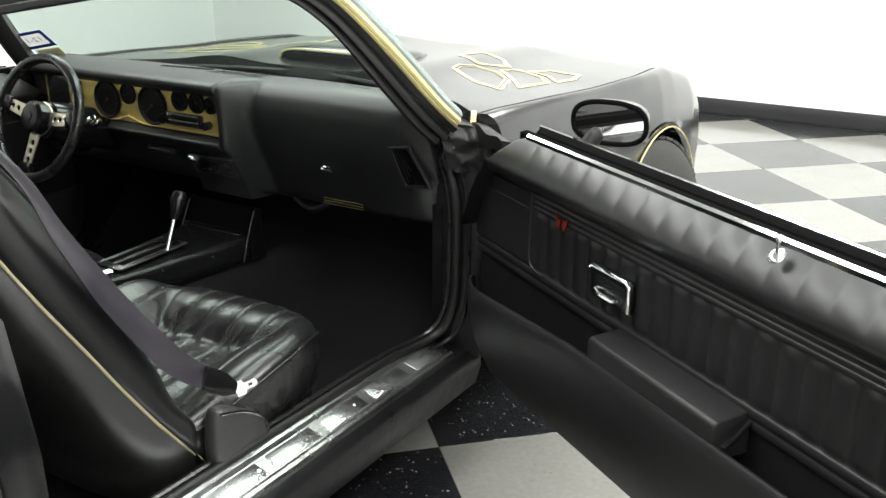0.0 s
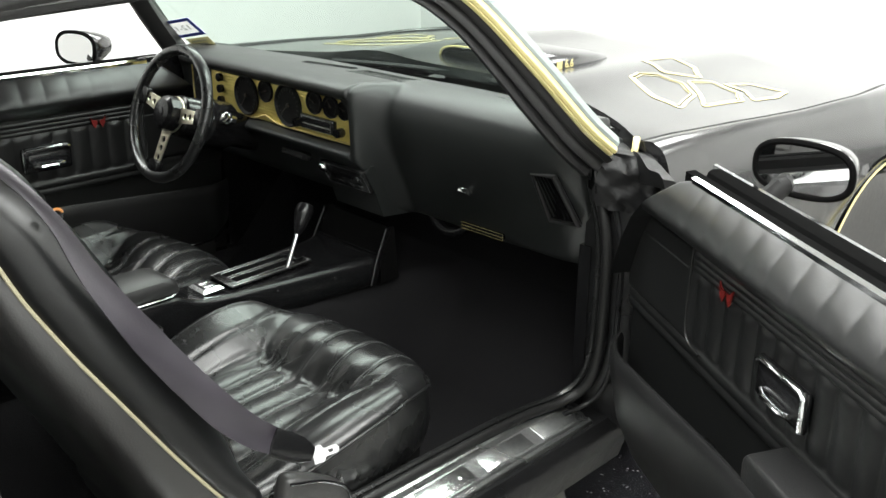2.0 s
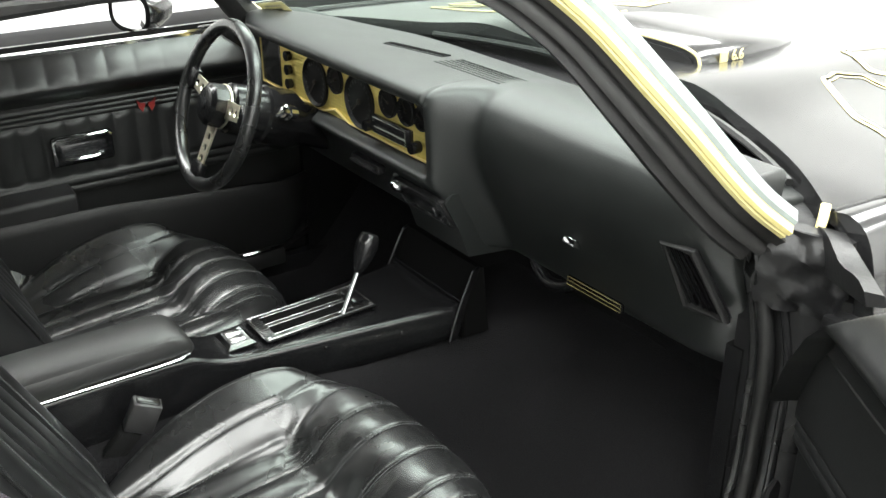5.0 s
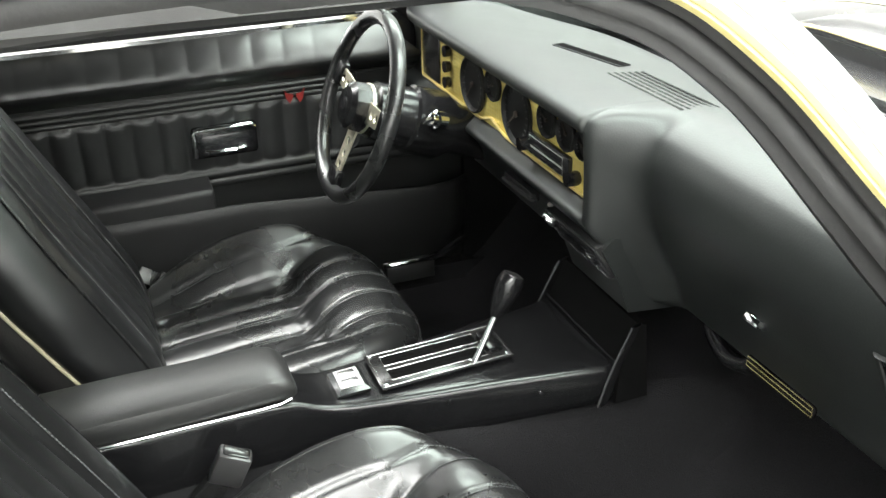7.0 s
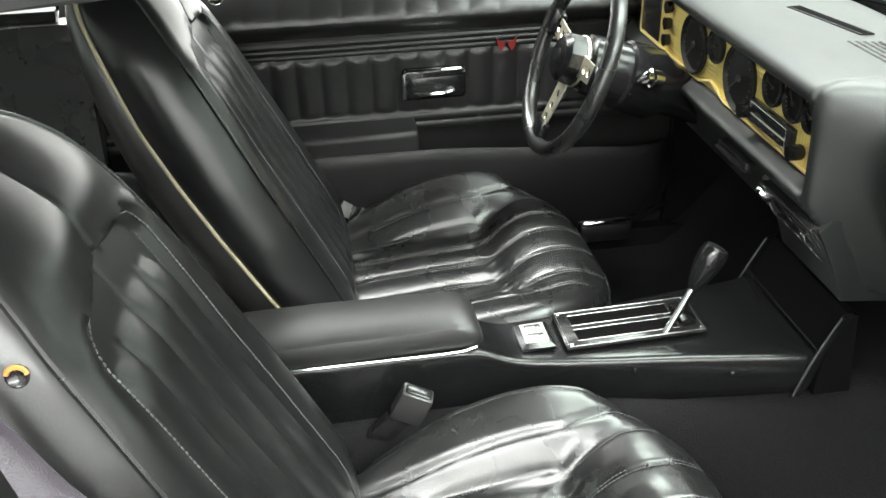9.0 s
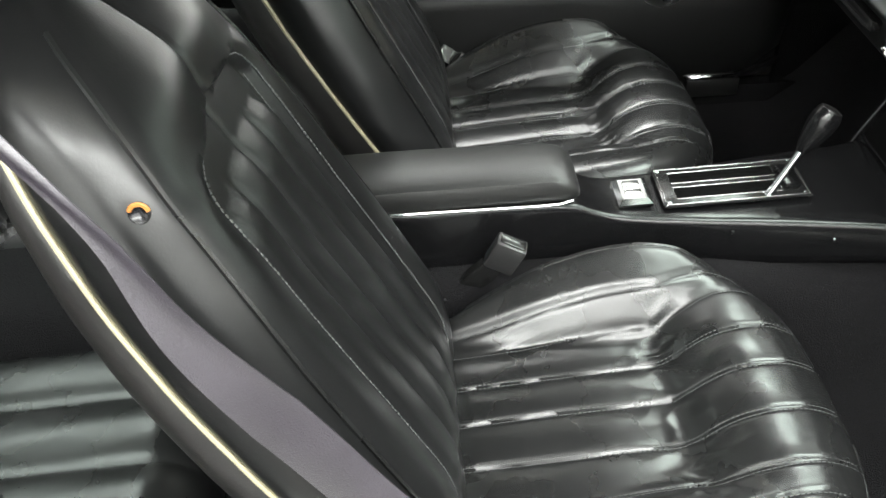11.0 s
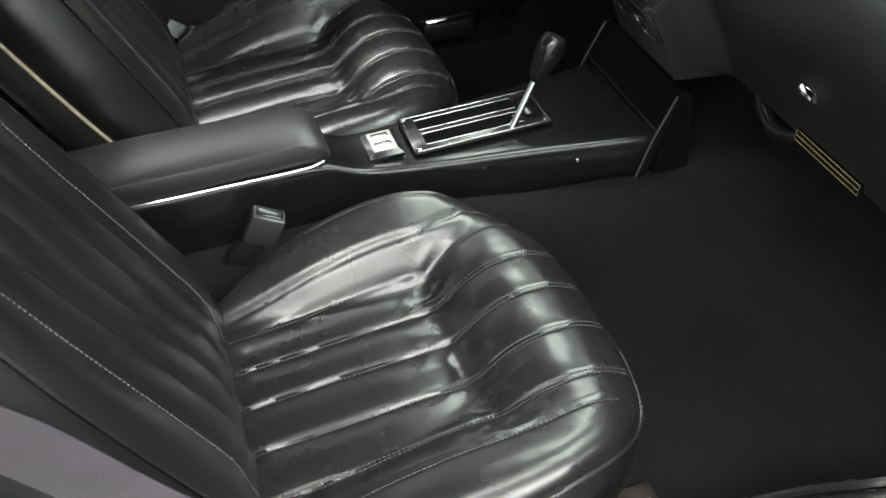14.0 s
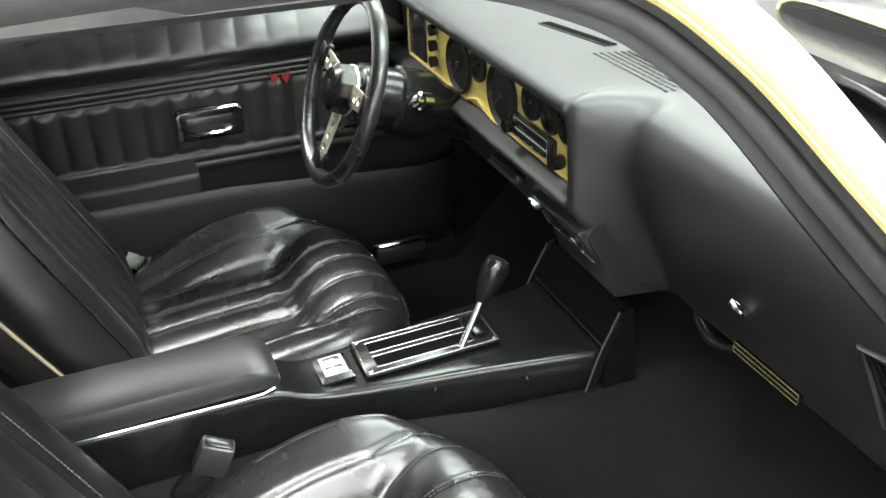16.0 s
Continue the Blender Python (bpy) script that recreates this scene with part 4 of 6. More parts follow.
GOLDPANEL = gold_panel_material()
GX0, GX1, GZ0, GZ1, GY = -0.65, 0.101, 0.846, 0.966, 0.188
bezel = part("gauge_panel", box(bmesh.new(), (GX0, GY, GZ0), (GX1, GY + 0.008, GZ1), 0.002), GOLDPANEL, dash, "gold engine-turned gauge panel")
part("panel_trim", tube(bmesh.new(), [(GX0 + 0.004, GY - 0.002, GZ0 + 0.002), (-0.33, GY - 0.002, GZ0 + 0.002), (-0.28, GY - 0.002, GZ0 + 0.018), (-0.22, GY - 0.002, GZ0 + 0.002), (GX1 - 0.003, GY - 0.002, GZ0 + 0.002), (GX1 - 0.002, GY - 0.002, GZ1 - 0.006), (GX0 + 0.004, GY - 0.002, GZ1 - 0.004), (GX0 + 0.004, GY - 0.002, GZ0 + 0.004)], 0.003, 6), GOLD, bezel, "bright gold edge trim")


def gauge(x, z, r, needle):
    g = part("gauge", lathe(bmesh.new(), [(r, 0), (r, 0.006), (r * 0.94, 0.008), (r * 0.88, 0.003), (r * 0.86, -0.001), (0.002, -0.002)], Matrix.Translation((x, GY - 0.001, z)) @ Euler((radians(90), 0, 0)).to_matrix().to_4x4(), 36), GAUGE, bezel, "round black gauge")
    bm = bmesh.new()
    for k in range(17):
        t = radians(225 - 270 * k / 16)
        m = Matrix.Translation((x, GY - 0.0045, z)) @ Matrix.Rotation(-t, 4, "Y")
        box(bm, (r * 0.66, -0.0005, -0.0006), (r * (0.82 if k % 2 == 0 else 0.77), 0.0005, 0.0006), 0, m)
    part("dial_marks", bm, DIAL, g, "faint dial marks", smooth=False)
    bm = bmesh.new()
    box(bm, (-r * 0.12, -0.0008, -0.001), (r * 0.7, 0.0008, 0.001), 0, Matrix.Translation((x, GY - 0.006, z)) @ Matrix.Rotation(radians(needle), 4, "Y"))
    lathe(bm, [(r * 0.1, 0), (r * 0.1, 0.004), (0.001, 0.005)], Matrix.Translation((x, GY - 0.004, z)) @ Euler((radians(90), 0, 0)).to_matrix().to_4x4(), 12)
    part("needle", bm, NEEDLE, g, "dull orange needle")
    return g


gauge(-0.365, 0.906, 0.056, 130)
gauge(-0.27, 0.932, 0.031, 160)
gauge(-0.17, 0.908, 0.058, 140)
gauge(-0.055, 0.934, 0.031, 200)
gauge(0.012, 0.933, 0.030, 230)
gauge(0.066, 0.931, 0.024, 200)
part("panel_corner", extrude(bmesh.new(), [(0.108, 0.168, 0.972), (0.05, 0.168, 0.972), (0.066, 0.168, 0.964), (0.084, 0.168, 0.955), (0.096, 0.168, 0.941), (0.102, 0.168, 0.92), (0.108, 0.168, 0.90)], (0, 0.022, 0)), DASHPAD, dash, "rounded corner of the gauge opening", angle=60)
radio = part("radio", box(bmesh.new(), (-0.115, GY - 0.01, 0.86), (0.03, GY + 0.002, 0.898), 0.004), GLOSSBLACK, bezel, "black radio face")
for k in range(5):
    part("radio_button", box(bmesh.new(), (-0.098 + 0.024 * k, GY - 0.017, 0.866), (-0.081 + 0.024 * k, GY - 0.009, 0.873), 0.002), PLASTIC, radio)
part("radio_dial", box(bmesh.new(), (-0.1, GY - 0.0115, 0.88), (0.015, GY - 0.0095, 0.893), 0.001), DARKFACE, radio)
for a, b in ((0.8775, 0.8945), (0.8635, 0.8755)):
    part("radio_trim", tube(bmesh.new(), [(-0.102, GY - 0.0125, a), (0.018, GY - 0.0125, a), (0.018, GY - 0.0125, b), (-0.102, GY - 0.0125, b)], 0.0005, 6, closed=True), GREYPRINT, radio, "thin bright line round the radio keys")
for x in (-0.11, 0.06):
    part("radio_knob", lathe(bmesh.new(), [(0.011, 0), (0.0125, 0.004), (0.0115, 0.022), (0.002, 0.023)], Matrix.Translation((x, GY - 0.006, 0.876)) @ Euler((radians(90), 0, 0)).to_matrix().to_4x4(), 20), PLASTIC, radio, "black radio knob")
# headlamp and wiper switches at the driver's end
sw = part("switch_pod", box(bmesh.new(), (-0.642, GY - 0.004, 0.853), (-0.545, GY + 0.002, 0.96), 0.004), GLOSSBLACK, bezel, "black switch pod")
for z in (0.875, 0.908, 0.94):
    part("switch_knob", lathe(bmesh.new(), [(0.011, 0), (0.012, 0.012), (0.002, 0.014)], Matrix.Translation((-0.49, GY - 0.002, z)) @ Euler((radians(90), 0, 0)).to_matrix().to_4x4(), 16), PLASTIC, sw, "black switch knob")

# heater controls and lower dash
heat = part("heater_control", box(bmesh.new(), (-0.03, 0.166, 0.725), (0.14, 0.215, 0.79), 0.006), GLOSSBLACK, dash, "black heater control panel with chrome edge")
part("heater_trim", tube(bmesh.new(), [(-0.026, 0.165, 0.729), (0.136, 0.165, 0.729), (0.136, 0.165, 0.786), (-0.026, 0.165, 0.786)], 0.0018, 6, closed=True), CHROME, heat, "thin chrome edge")
part("heater_knob", lathe(bmesh.new(), [(0.013, 0), (0.014, 0.01), (0.01, 0.016), (0.002, 0.017)], Matrix.Translation((-0.012, 0.166, 0.772)) @ Euler((radians(90), 0, 0)).to_matrix().to_4x4(), 20), CHROME, heat, "chrome heater knob")
for k in range(6):
    part("heater_button", box(bmesh.new(), (0.015 + 0.019 * k, 0.157, 0.74), (0.03 + 0.019 * k, 0.168, 0.75), 0.002), CHROME if k % 2 else PLASTIC, heat)
part("heater_slide", box(bmesh.new(), (0.118, 0.152, 0.758), (0.128, 0.166, 0.776), 0.003), CHROME, heat, "chrome heater slide")
part("heater_slot", box(bmesh.new(), (0.015, 0.163, 0.757), (0.125, 0.167, 0.778), 0.002), DARKFACE, heat)
for o in [heat] + list(heat.children):
    for v in o.data.vertices:
        v.co.y += 0.011 + (0.779 - v.co.z) * 0.55
box(bm := bmesh.new(), (-0.19, 0.17, 0.775), (-0.08, 0.19, 0.795), 0.004)
tube(bm, [(-0.18, 0.165, 0.785), (-0.09, 0.165, 0.785)], 0.004, 6)
part("ash_tray", bm, GLOSSBLACK, dash, "black ash tray with thin chrome lip")
part("lower_dash", loft([[(x, 0.217, 0.722), (x, 0.184, 0.784), (x, 0.2, 0.8), (x, 0.4, 0.8), (x, 0.42, 0.64), (x, 0.24, 0.66)] for x in (-0.045, -0.04, 0.0, 0.1, 0.14, 0.144)]), DASHPAD, dash)

def dash_top(y):
    return table([(0.22, 1.003), (0.29, 1.0015), (0.37, 0.994), (0.45, 0.977)], y)


# defroster slots, speaker grille
for x0, y0, x1, y1 in ((-0.24, 0.30, -0.085, 0.345), (0.33, 0.37, 0.50, 0.345)):
    bm = bmesh.new()
    a, b = Vector((x0, y0, 1.0)), Vector((x1, y1, 1.0))
    d = (b - a).normalized()
    n = Vector((-d.y, d.x, 0))
    pts = [a + n * 0.013, b + n * 0.013, b - n * 0.013, a - n * 0.013]
    tube(bm, [(*p.xy, dash_top(p.y) + 0.0005) for p in pts], 0.0025, 6, closed=True)
    part("defroster_frame", bm, PLASTIC, dash, "black defroster slot")
    # black fill painted in for the shade inside the slot
    part("defroster_slot", extrude(bmesh.new(), [(*p.xy, dash_top(p.y) - 0.002) for p in pts], (0, 0, 0.0032)), FELTSHADE, dash, smooth=False)
bm = bmesh.new()
for i in range(6):
    for j in range(14):
        cx, cy = -0.048 + 0.0148 * j, 0.288 + 0.0132 * i + 0.0004 * j
        box(bm, (cx, cy, dash_top(cy) - 0.004), (cx + 0.0115, cy + 0.0048, dash_top(cy) + 0.0012), 0)
part("speaker_grille", bm, PLASTIC, dash, "slotted speaker grille in the dash top", smooth=False)

# glovebox lock, name plate, outer vent
part("glovebox_lock", box(bmesh.new(), (-0.015, -0.009, -0.006), (0.015, 0.012, 0.006), 0.0015, Matrix.Translation((0.396, 0.275, 0.778)) @ Matrix.Rotation(radians(-32), 4, "X")), CHROME, dash, "chrome glovebox latch")
nz = 0.672
pl = part("name_plate", box(bmesh.new(), (0.345, 0.318, nz - 0.009), (0.485, 0.326, nz + 0.009), 0.002), PLASTIC, dash, "black plate framed in gold below the glovebox")
part("plate_frame", tube(bmesh.new(), [(0.346, 0.3165, nz - 0.008), (0.484, 0.3165, nz - 0.008), (0.484, 0.3165, nz + 0.008), (0.346, 0.3165, nz + 0.008)], 0.0006, 6, closed=True), DULLGOLD, pl, "thin gold frame")
part("plate_bar", tube(bmesh.new(), [(0.346, 0.3165, nz), (0.484, 0.3165, nz)], 0.0006, 6), DULLGOLD, pl, "gold bar")
VQ = [Vector((0.592, 0.228, 0.893)), Vector((0.662, 0.226, 0.899)), Vector((0.708, 0.282, 0.765)), Vector((0.613, 0.282, 0.757))]
VC = sum(VQ, Vector()) / 4
VQ = [VC + (q - VC) * 0.82 + Vector((0.030, 0.009, -0.004)) for q in VQ]
vf = part("vent_frame", tube(bmesh.new(), VQ, 0.007, 8, closed=True), RUBBER, dash, "black outer air vent frame")
part("vent_well", extrude(bmesh.new(), [q + Vector((0, 0.004, 0)) for q in VQ], (0, 0.01, 0)), DARKFACE, vf)
for k in range(6):
    t = (k + 0.5) / 6
    part("vent_vane", tube(bmesh.new(), [VQ[0].lerp(VQ[1], t) + Vector((0, 0, -0.006)), VQ[3].lerp(VQ[2], t) + Vector((0, 0, 0.006))], 0.0055, 6, flat=0.4), PLASTIC, vf)

# ---------------------------------------------------------------- steering wheel and column
HUB = Vector((-0.392, -0.042, 0.885))
WM = Matrix.Translation(HUB) @ Euler((radians(90 - 21), 0, 0)).to_matrix().to_4x4() @ Matrix.Rotation(radians(-4), 4, "Z")
wheel = thing("steering_wheel", HUB, "black padded steering wheel with three drilled silver spokes", "steering wheel")
part("rim", tube(bmesh.new(), [WM @ Vector((0.172 * math.cos(t), 0.172 * math.sin(t), 0)) for t in np.linspace(0, 2 * math.pi, 72, endpoint=False)], 0.0148, 14, closed=True), VINYL, wheel, "thick black padded rim")
for ang in (172, 8, 270):
    bm = bmesh.new()
    R = WM @ Matrix.Rotation(radians(ang), 4, "Z")
    w0, w1 = 0.021, 0.016
    holes = (0.07, 0.095, 0.12)
    outline = []
    top = [(0.03, w0), (0.135, w1)]
    v = []
    rings = []
    # a drilled bar: rows of quads leaving three round holes
    cells = [0.03]
    for c in holes:
        cells += [c - 0.011, c + 0.011]
    cells.append(0.14)
    for k in range(len(cells) - 1):
        a, b = cells[k], cells[k + 1]
        wa, wb = lerp(w0, w1, (a - 0.03) / 0.11), lerp(w0, w1, (b - 0.03) / 0.11)
        if k % 2 == 0:
            extrude(bm, [R @ Vector(p) for p in ((a, -wa, -0.012 + a * 0.06), (b, -wb, -0.012 + b * 0.06), (b, wb, -0.012 + b * 0.06), (a, wa, -0.012 + a * 0.06))], R.to_3x3() @ Vector((0, 0, 0.004)))
        else:
            c, rr = (a + b) / 2, 0.0085
            for sg in (1, -1):
                arc = [(c + rr * math.cos(t), sg * rr * math.sin(t), -0.012 + c * 0.06) for t in np.linspace(0, math.pi, 9)]
                poly = [(a, 0, -0.012 + a * 0.06)] + [(p[0], p[1], p[2]) for p in arc[::-1]] + [(b, 0, -0.012 + b * 0.06), (b, sg * wb, -0.012 + b * 0.06), (a, sg * wa, -0.012 + a * 0.06)]
                extrude(bm, [R @ Vector(p) for p in poly], R.to_3x3() @ Vector((0, 0, 0.004)))
    sp = part("spoke", bm, SILVER, wheel, "drilled silver-gold spoke", smooth=False)
    bm = bmesh.new()
    box(bm, (0.128, -0.024, -0.012), (0.165, 0.024, 0.008), 0.006, R)
    part("spoke_pad", bm, PLASTIC, sp, "black spoke end pad")
horn = part("horn_pad", lathe(bmesh.new(), [(0.046, -0.03), (0.048, -0.005), (0.046, 0.018), (0.036, 0.026), (0.02, 0.028), (0.002, 0.027)], WM, 12), PLASTIC, wheel, "black faceted horn pad", angle=25)
part("horn_emblem", lathe(bmesh.new(), [(0.013, 0.027), (0.013, 0.030), (0.002, 0.031)], WM, 20), DARKFACE, horn)
part("hub_flange", lathe(bmesh.new(), [(0.04, -0.02), (0.049, -0.016), (0.049, -0.012), (0.04, -0.009)], WM, 28), SILVER, wheel, "silver hub flange")
col = thing("steering_column", (-0.392, 0.2, 0.8), "black steering column with chrome ignition lock", "steering column")
CM = Matrix.Translation(HUB) @ Euler((radians(-90 - 21), 0, 0)).to_matrix().to_4x4()
part("column_jacket", lathe(bmesh.new(), [(0.045, 0.02), (0.055, 0.028), (0.058, 0.07), (0.06, 0.1), (0.066, 0.105), (0.068, 0.17), (0.05, 0.2), (0.045, 0.45), (0.044, 0.6)], CM, 28), PLASTIC, col, "black column shroud")
lock = part("ignition_lock", lathe(bmesh.new(), [(0.017, -0.01), (0.017, 0.012), (0.013, 0.014), (0.012, 0.026), (0.002, 0.027)], Matrix.Translation((-0.318, 0.095, 0.862)) @ Euler((radians(60), radians(50), 0)).to_matrix().to_4x4(), 20), CHROME, col, "chrome ignition lock")
box(bm := bmesh.new(), (-0.006, -0.014, 0.024), (0.006, 0.014, 0.034), 0.003, Matrix.Translation((-0.318, 0.095, 0.862)) @ Euler((radians(60), radians(50), 0)).to_matrix().to_4x4())
part("lock_wing", bm, CHROME, lock)
part("hazard_button", lathe(bmesh.new(), [(0.006, 0), (0.006, 0.008), (0.001, 0.009)], Matrix.Translation((-0.335, 0.06, 0.833)) @ Euler((radians(70), radians(50), 0)).to_matrix().to_4x4(), 12), WHITE, col)
part("turn_stalk", tube(bmesh.new(), [HUB + Vector((-0.05, 0.06, -0.02)), HUB + Vector((-0.12, 0.05, -0.015)), HUB + Vector((-0.16, 0.04, -0.01))], 0.005, 8), CHROME, col, "chrome turn signal stalk")
ped = thing("parking_brake_pedal", (-0.6, 0.12, 0.3), "black parking brake pedal with bright trim near the kick panel", "pedal")
part("pedal_pad", box(bmesh.new(), (-0.62, 0.06, 0.37), (-0.585, 0.18, 0.415), 0.006), RUBBER, ped, "ribbed rubber pad")
part("pedal_trim", tube(bmesh.new(), [(-0.60, 0.058, 0.418), (-0.59, 0.075, 0.421), (-0.59, 0.165, 0.421), (-0.60, 0.182, 0.418)], 0.0055, 8), CHROME, ped, "bright pedal trim")
part("pedal_arm", tube(bmesh.new(), [(-0.61, 0.15, 0.4), (-0.64, 0.22, 0.4), (-0.69, 0.3, 0.4)], 0.009, 8), PLASTIC, ped)

# ---------------------------------------------------------------- centre console
con = thing("centre_console", (0, 0, 0.46), "black plastic centre console with padded armrest", "console")
rings = []
for y, w, zt, zb in ((-0.80, 0.062, 0.565, 0.4), (-0.78, 0.066, 0.575, 0.4), (-0.5, 0.062, 0.575, 0.4), (-0.31, 0.056, 0.572, 0.4), (-0.285, 0.055, 0.56, 0.4), (-0.255, 0.056, 0.545, 0.4), (-0.22, 0.062, 0.538, 0.4), (-0.1, 0.078, 0.537, 0.42), (0.05, 0.1, 0.541, 0.43), (0.2, 0.124, 0.548, 0.45), (0.232, 0.128, 0.55, 0.455), (0.238, 0.126, 0.546, 0.46)):
    c = -0.012 if y < 0.1 else 0.0
    rings.append([(c + a * w, y, lerp(zb, zt, b)) for a, b in ((-1.08, 0), (-1.06, 0.5), (-1.02, 0.86), (-0.97, 0.96), (-0.88, 1.0), (-0.5, 0.985), (0, 0.975), (0.5, 0.985), (0.88, 1.0), (0.97, 0.96), (1.02, 0.86), (1.06, 0.5), (1.08, 0))])
body = part("console_body", loft(rings), PLASTIC, con, "black moulded console body")
sub = body.modifiers.new("round", "SUBSURF")
sub.levels = sub.render_levels = 1
for s in (1, -1):
    fl = loft([[(s * p[0] + dx, p[1] + dy, p[2] + 0.3 * dy) for dx, dy in ((-0.003, -0.008), (0.003, -0.008), (0.004, 0.0), (0.003, 0.008), (-0.003, 0.008))] for p in spline([(0.135, 0.208, 0.478), (0.133, 0.232, 0.545), (0.13, 0.268, 0.62)], 5)])
    blade = part("front_bracket", fl, PLASTIC, con, "black front bracket")
    # paler strip stands in for the glint on the glossy black edge
    part("bracket_edge", tube(bmesh.new(), [(s * p[0], p[1] - 0.0085, p[2] - 0.0025) for p in spline([(0.135, 0.208, 0.478), (0.133, 0.232, 0.545), (0.13, 0.268, 0.62)], 5)], 0.0022, 6), EDGEGLINT, blade, "pale strip painted as the edge's highlight")
part("front_bead", tube(bmesh.new(), [(x, 0.236, 0.5495) for x in (-0.125, -0.06, 0.0, 0.06, 0.125)], 0.0035, 8), PLASTIC, con, "rounded front edge of the console top")
# dark panel in place of the shaded open space between the brackets
part("front_wall", loft([[(x, 0.236, 0.47), (x, 0.242, 0.55), (x, 0.272, 0.62), (x, 0.285, 0.62), (x, 0.3, 0.47)] for x in (-0.132, -0.1, 0.1, 0.132)]), FELTSHADE, con)
rings = []
for y, w, zt in ((-0.82, 0.04, 0.588), (-0.815, 0.058, 0.606), (-0.78, 0.064, 0.617), (-0.55, 0.064, 0.622), (-0.34, 0.06, 0.622), (-0.315, 0.058, 0.617), (-0.298, 0.054, 0.605), (-0.292, 0.046, 0.592)):
    zb = 0.579
    rings.append([(-0.012 + w * a, y, lerp(zb, zt, b)) for a, b in ((-0.96, 0), (-1, 0.12), (-1.0, 0.6), (-0.93, 0.85), (-0.75, 0.97), (0, 1.0), (0.75, 0.97), (0.93, 0.85), (1.0, 0.6), (1, 0.12), (0.96, 0))])
lid = part("armrest_lid", loft(rings), LIDVINYL, con, "padded black vinyl armrest lid")
part("lid_trim", tube(bmesh.new(), [(0.053, -0.81, 0.5785), (0.054, -0.36, 0.5785), (0.0525, -0.325, 0.579), (0.047, -0.305, 0.581)], 0.0026, 6), CHROME, lid, "thin bright trim under the lid")
# shifter plate with two long slots
PM = Matrix.Translation((-0.018, -0.03, 0.5425)) @ Euler((radians(1.5), 0, 0)).to_matrix().to_4x4()
sp = part("shifter_plate", box(bmesh.new(), (-0.054, -0.122, 0), (0.052, 0.12, 0.0065), 0.004, PM), GLOSSBLACK, con, "black shifter plate with bright slot edges")
part("plate_lip", tube(bmesh.new(), [PM @ Vector(p) for p in ((-0.05, -0.117, 0.0062), (0.048, -0.117, 0.0062), (0.048, 0.115, 0.0062), (-0.05, 0.115, 0.0062))], 0.0013, 6, closed=True), BRUSHED, sp, "thin bright edge")
for x0, x1 in ((-0.037, -0.008), (0.004, 0.035)):
    # the slot is a black inlay that stands in for its shade
    part("plate_slot", box(bmesh.new(), (x0, -0.098, 0.004), (x1, 0.075, 0.0072), 0.002, PM), FELTSHADE, sp, "black inlay painted as the shade in the slot")
    part("slot_edge", tube(bmesh.new(), [PM @ Vector(p) for p in ((x0, -0.098, 0.0074), (x1, -0.098, 0.0074), (x1, 0.075, 0.0074), (x0, 0.075, 0.0074))], 0.0009, 6, closed=True), BRUSHED, sp, "bright slot edge")
part("gate_block", box(bmesh.new(), (-0.03, 0.08, 0.005), (0.03, 0.108, 0.014), 0.004, PM), PLASTIC, sp, "black shift gate")
for sx in (-0.045, 0.043):
    for sy in (-0.112, 0.11):
        part("plate_screw", lathe(bmesh.new(), [(0.003, 0.0063), (0.003, 0.0078), (0.001, 0.0082)], PM @ Matrix.Translation((sx, sy, 0)), 10), CHROME, sp)
gs = thing("gear_lever", (0.02, 0.015, 0.545), "chrome gear lever with black egg-shaped knob", "gear lever")
A, B = Vector((0.024, 0.017, 0.545)), Vector((0.015, 0.065, 0.635))
part("lever_rod", tube(bmesh.new(), [A, B], 0.0062, 10), CHROME, gs, "chrome rod")
ax = (B - A).normalized().to_track_quat("Z", "Y").to_matrix().to_4x4()
kn = part("knob", lathe(bmesh.new(), [(0.008, -0.012), (0.012, -0.004), (0.0185, 0.018), (0.0225, 0.038), (0.0235, 0.05), (0.021, 0.062), (0.0195, 0.066)], Matrix.Translation(B) @ ax, 24), PLASTIC, gs, "black egg-shaped knob")
part("knob_cap", lathe(bmesh.new(), [(0.0185, 0.064), (0.018, 0.068), (0.01, 0.0705), (0.001, 0.071)], Matrix.Translation(B) @ ax, 24), GLOSSBLACK, kn, "glossy shift pattern cap")
# window switch plate
SM = Matrix.Translation((-0.012, -0.196, 0.541)) @ Euler((radians(2), 0, 0)).to_matrix().to_4x4()
wsw = part("window_switch", loft([[SM @ Vector((sx * (0.036 - q), sy * (0.029 - q), h)) for sx, sy in ((-1, -1), (1, -1), (1, 1), (-1, 1))] for q, h in ((0, 0), (0.001, 0.004), (0.009, 0.011))]), CHROME, con, "chrome power window switch plate", angle=15)
for sx in (-1, 1):
    part("rocker", box(bmesh.new(), (-0.009, -0.014, 0.0105), (0.009, 0.014, 0.0135), 0.002, SM @ Matrix.Translation((sx * 0.0125, 0, 0))), BRUSHED, wsw)
for y in (-0.05, 0.1):
    part("console_screw", lathe(bmesh.new(), [(0.004, 0), (0.004, 0.003), (0.001, 0.004)], Matrix.Translation((table([(-0.05, 0.075), (0.1, 0.113)], y), y, 0.52)) @ Euler((0, radians(90), 0)).to_matrix().to_4x4(), 10), CHROME, con)

# ---------------------------------------------------------------- seats
SC = 0.39
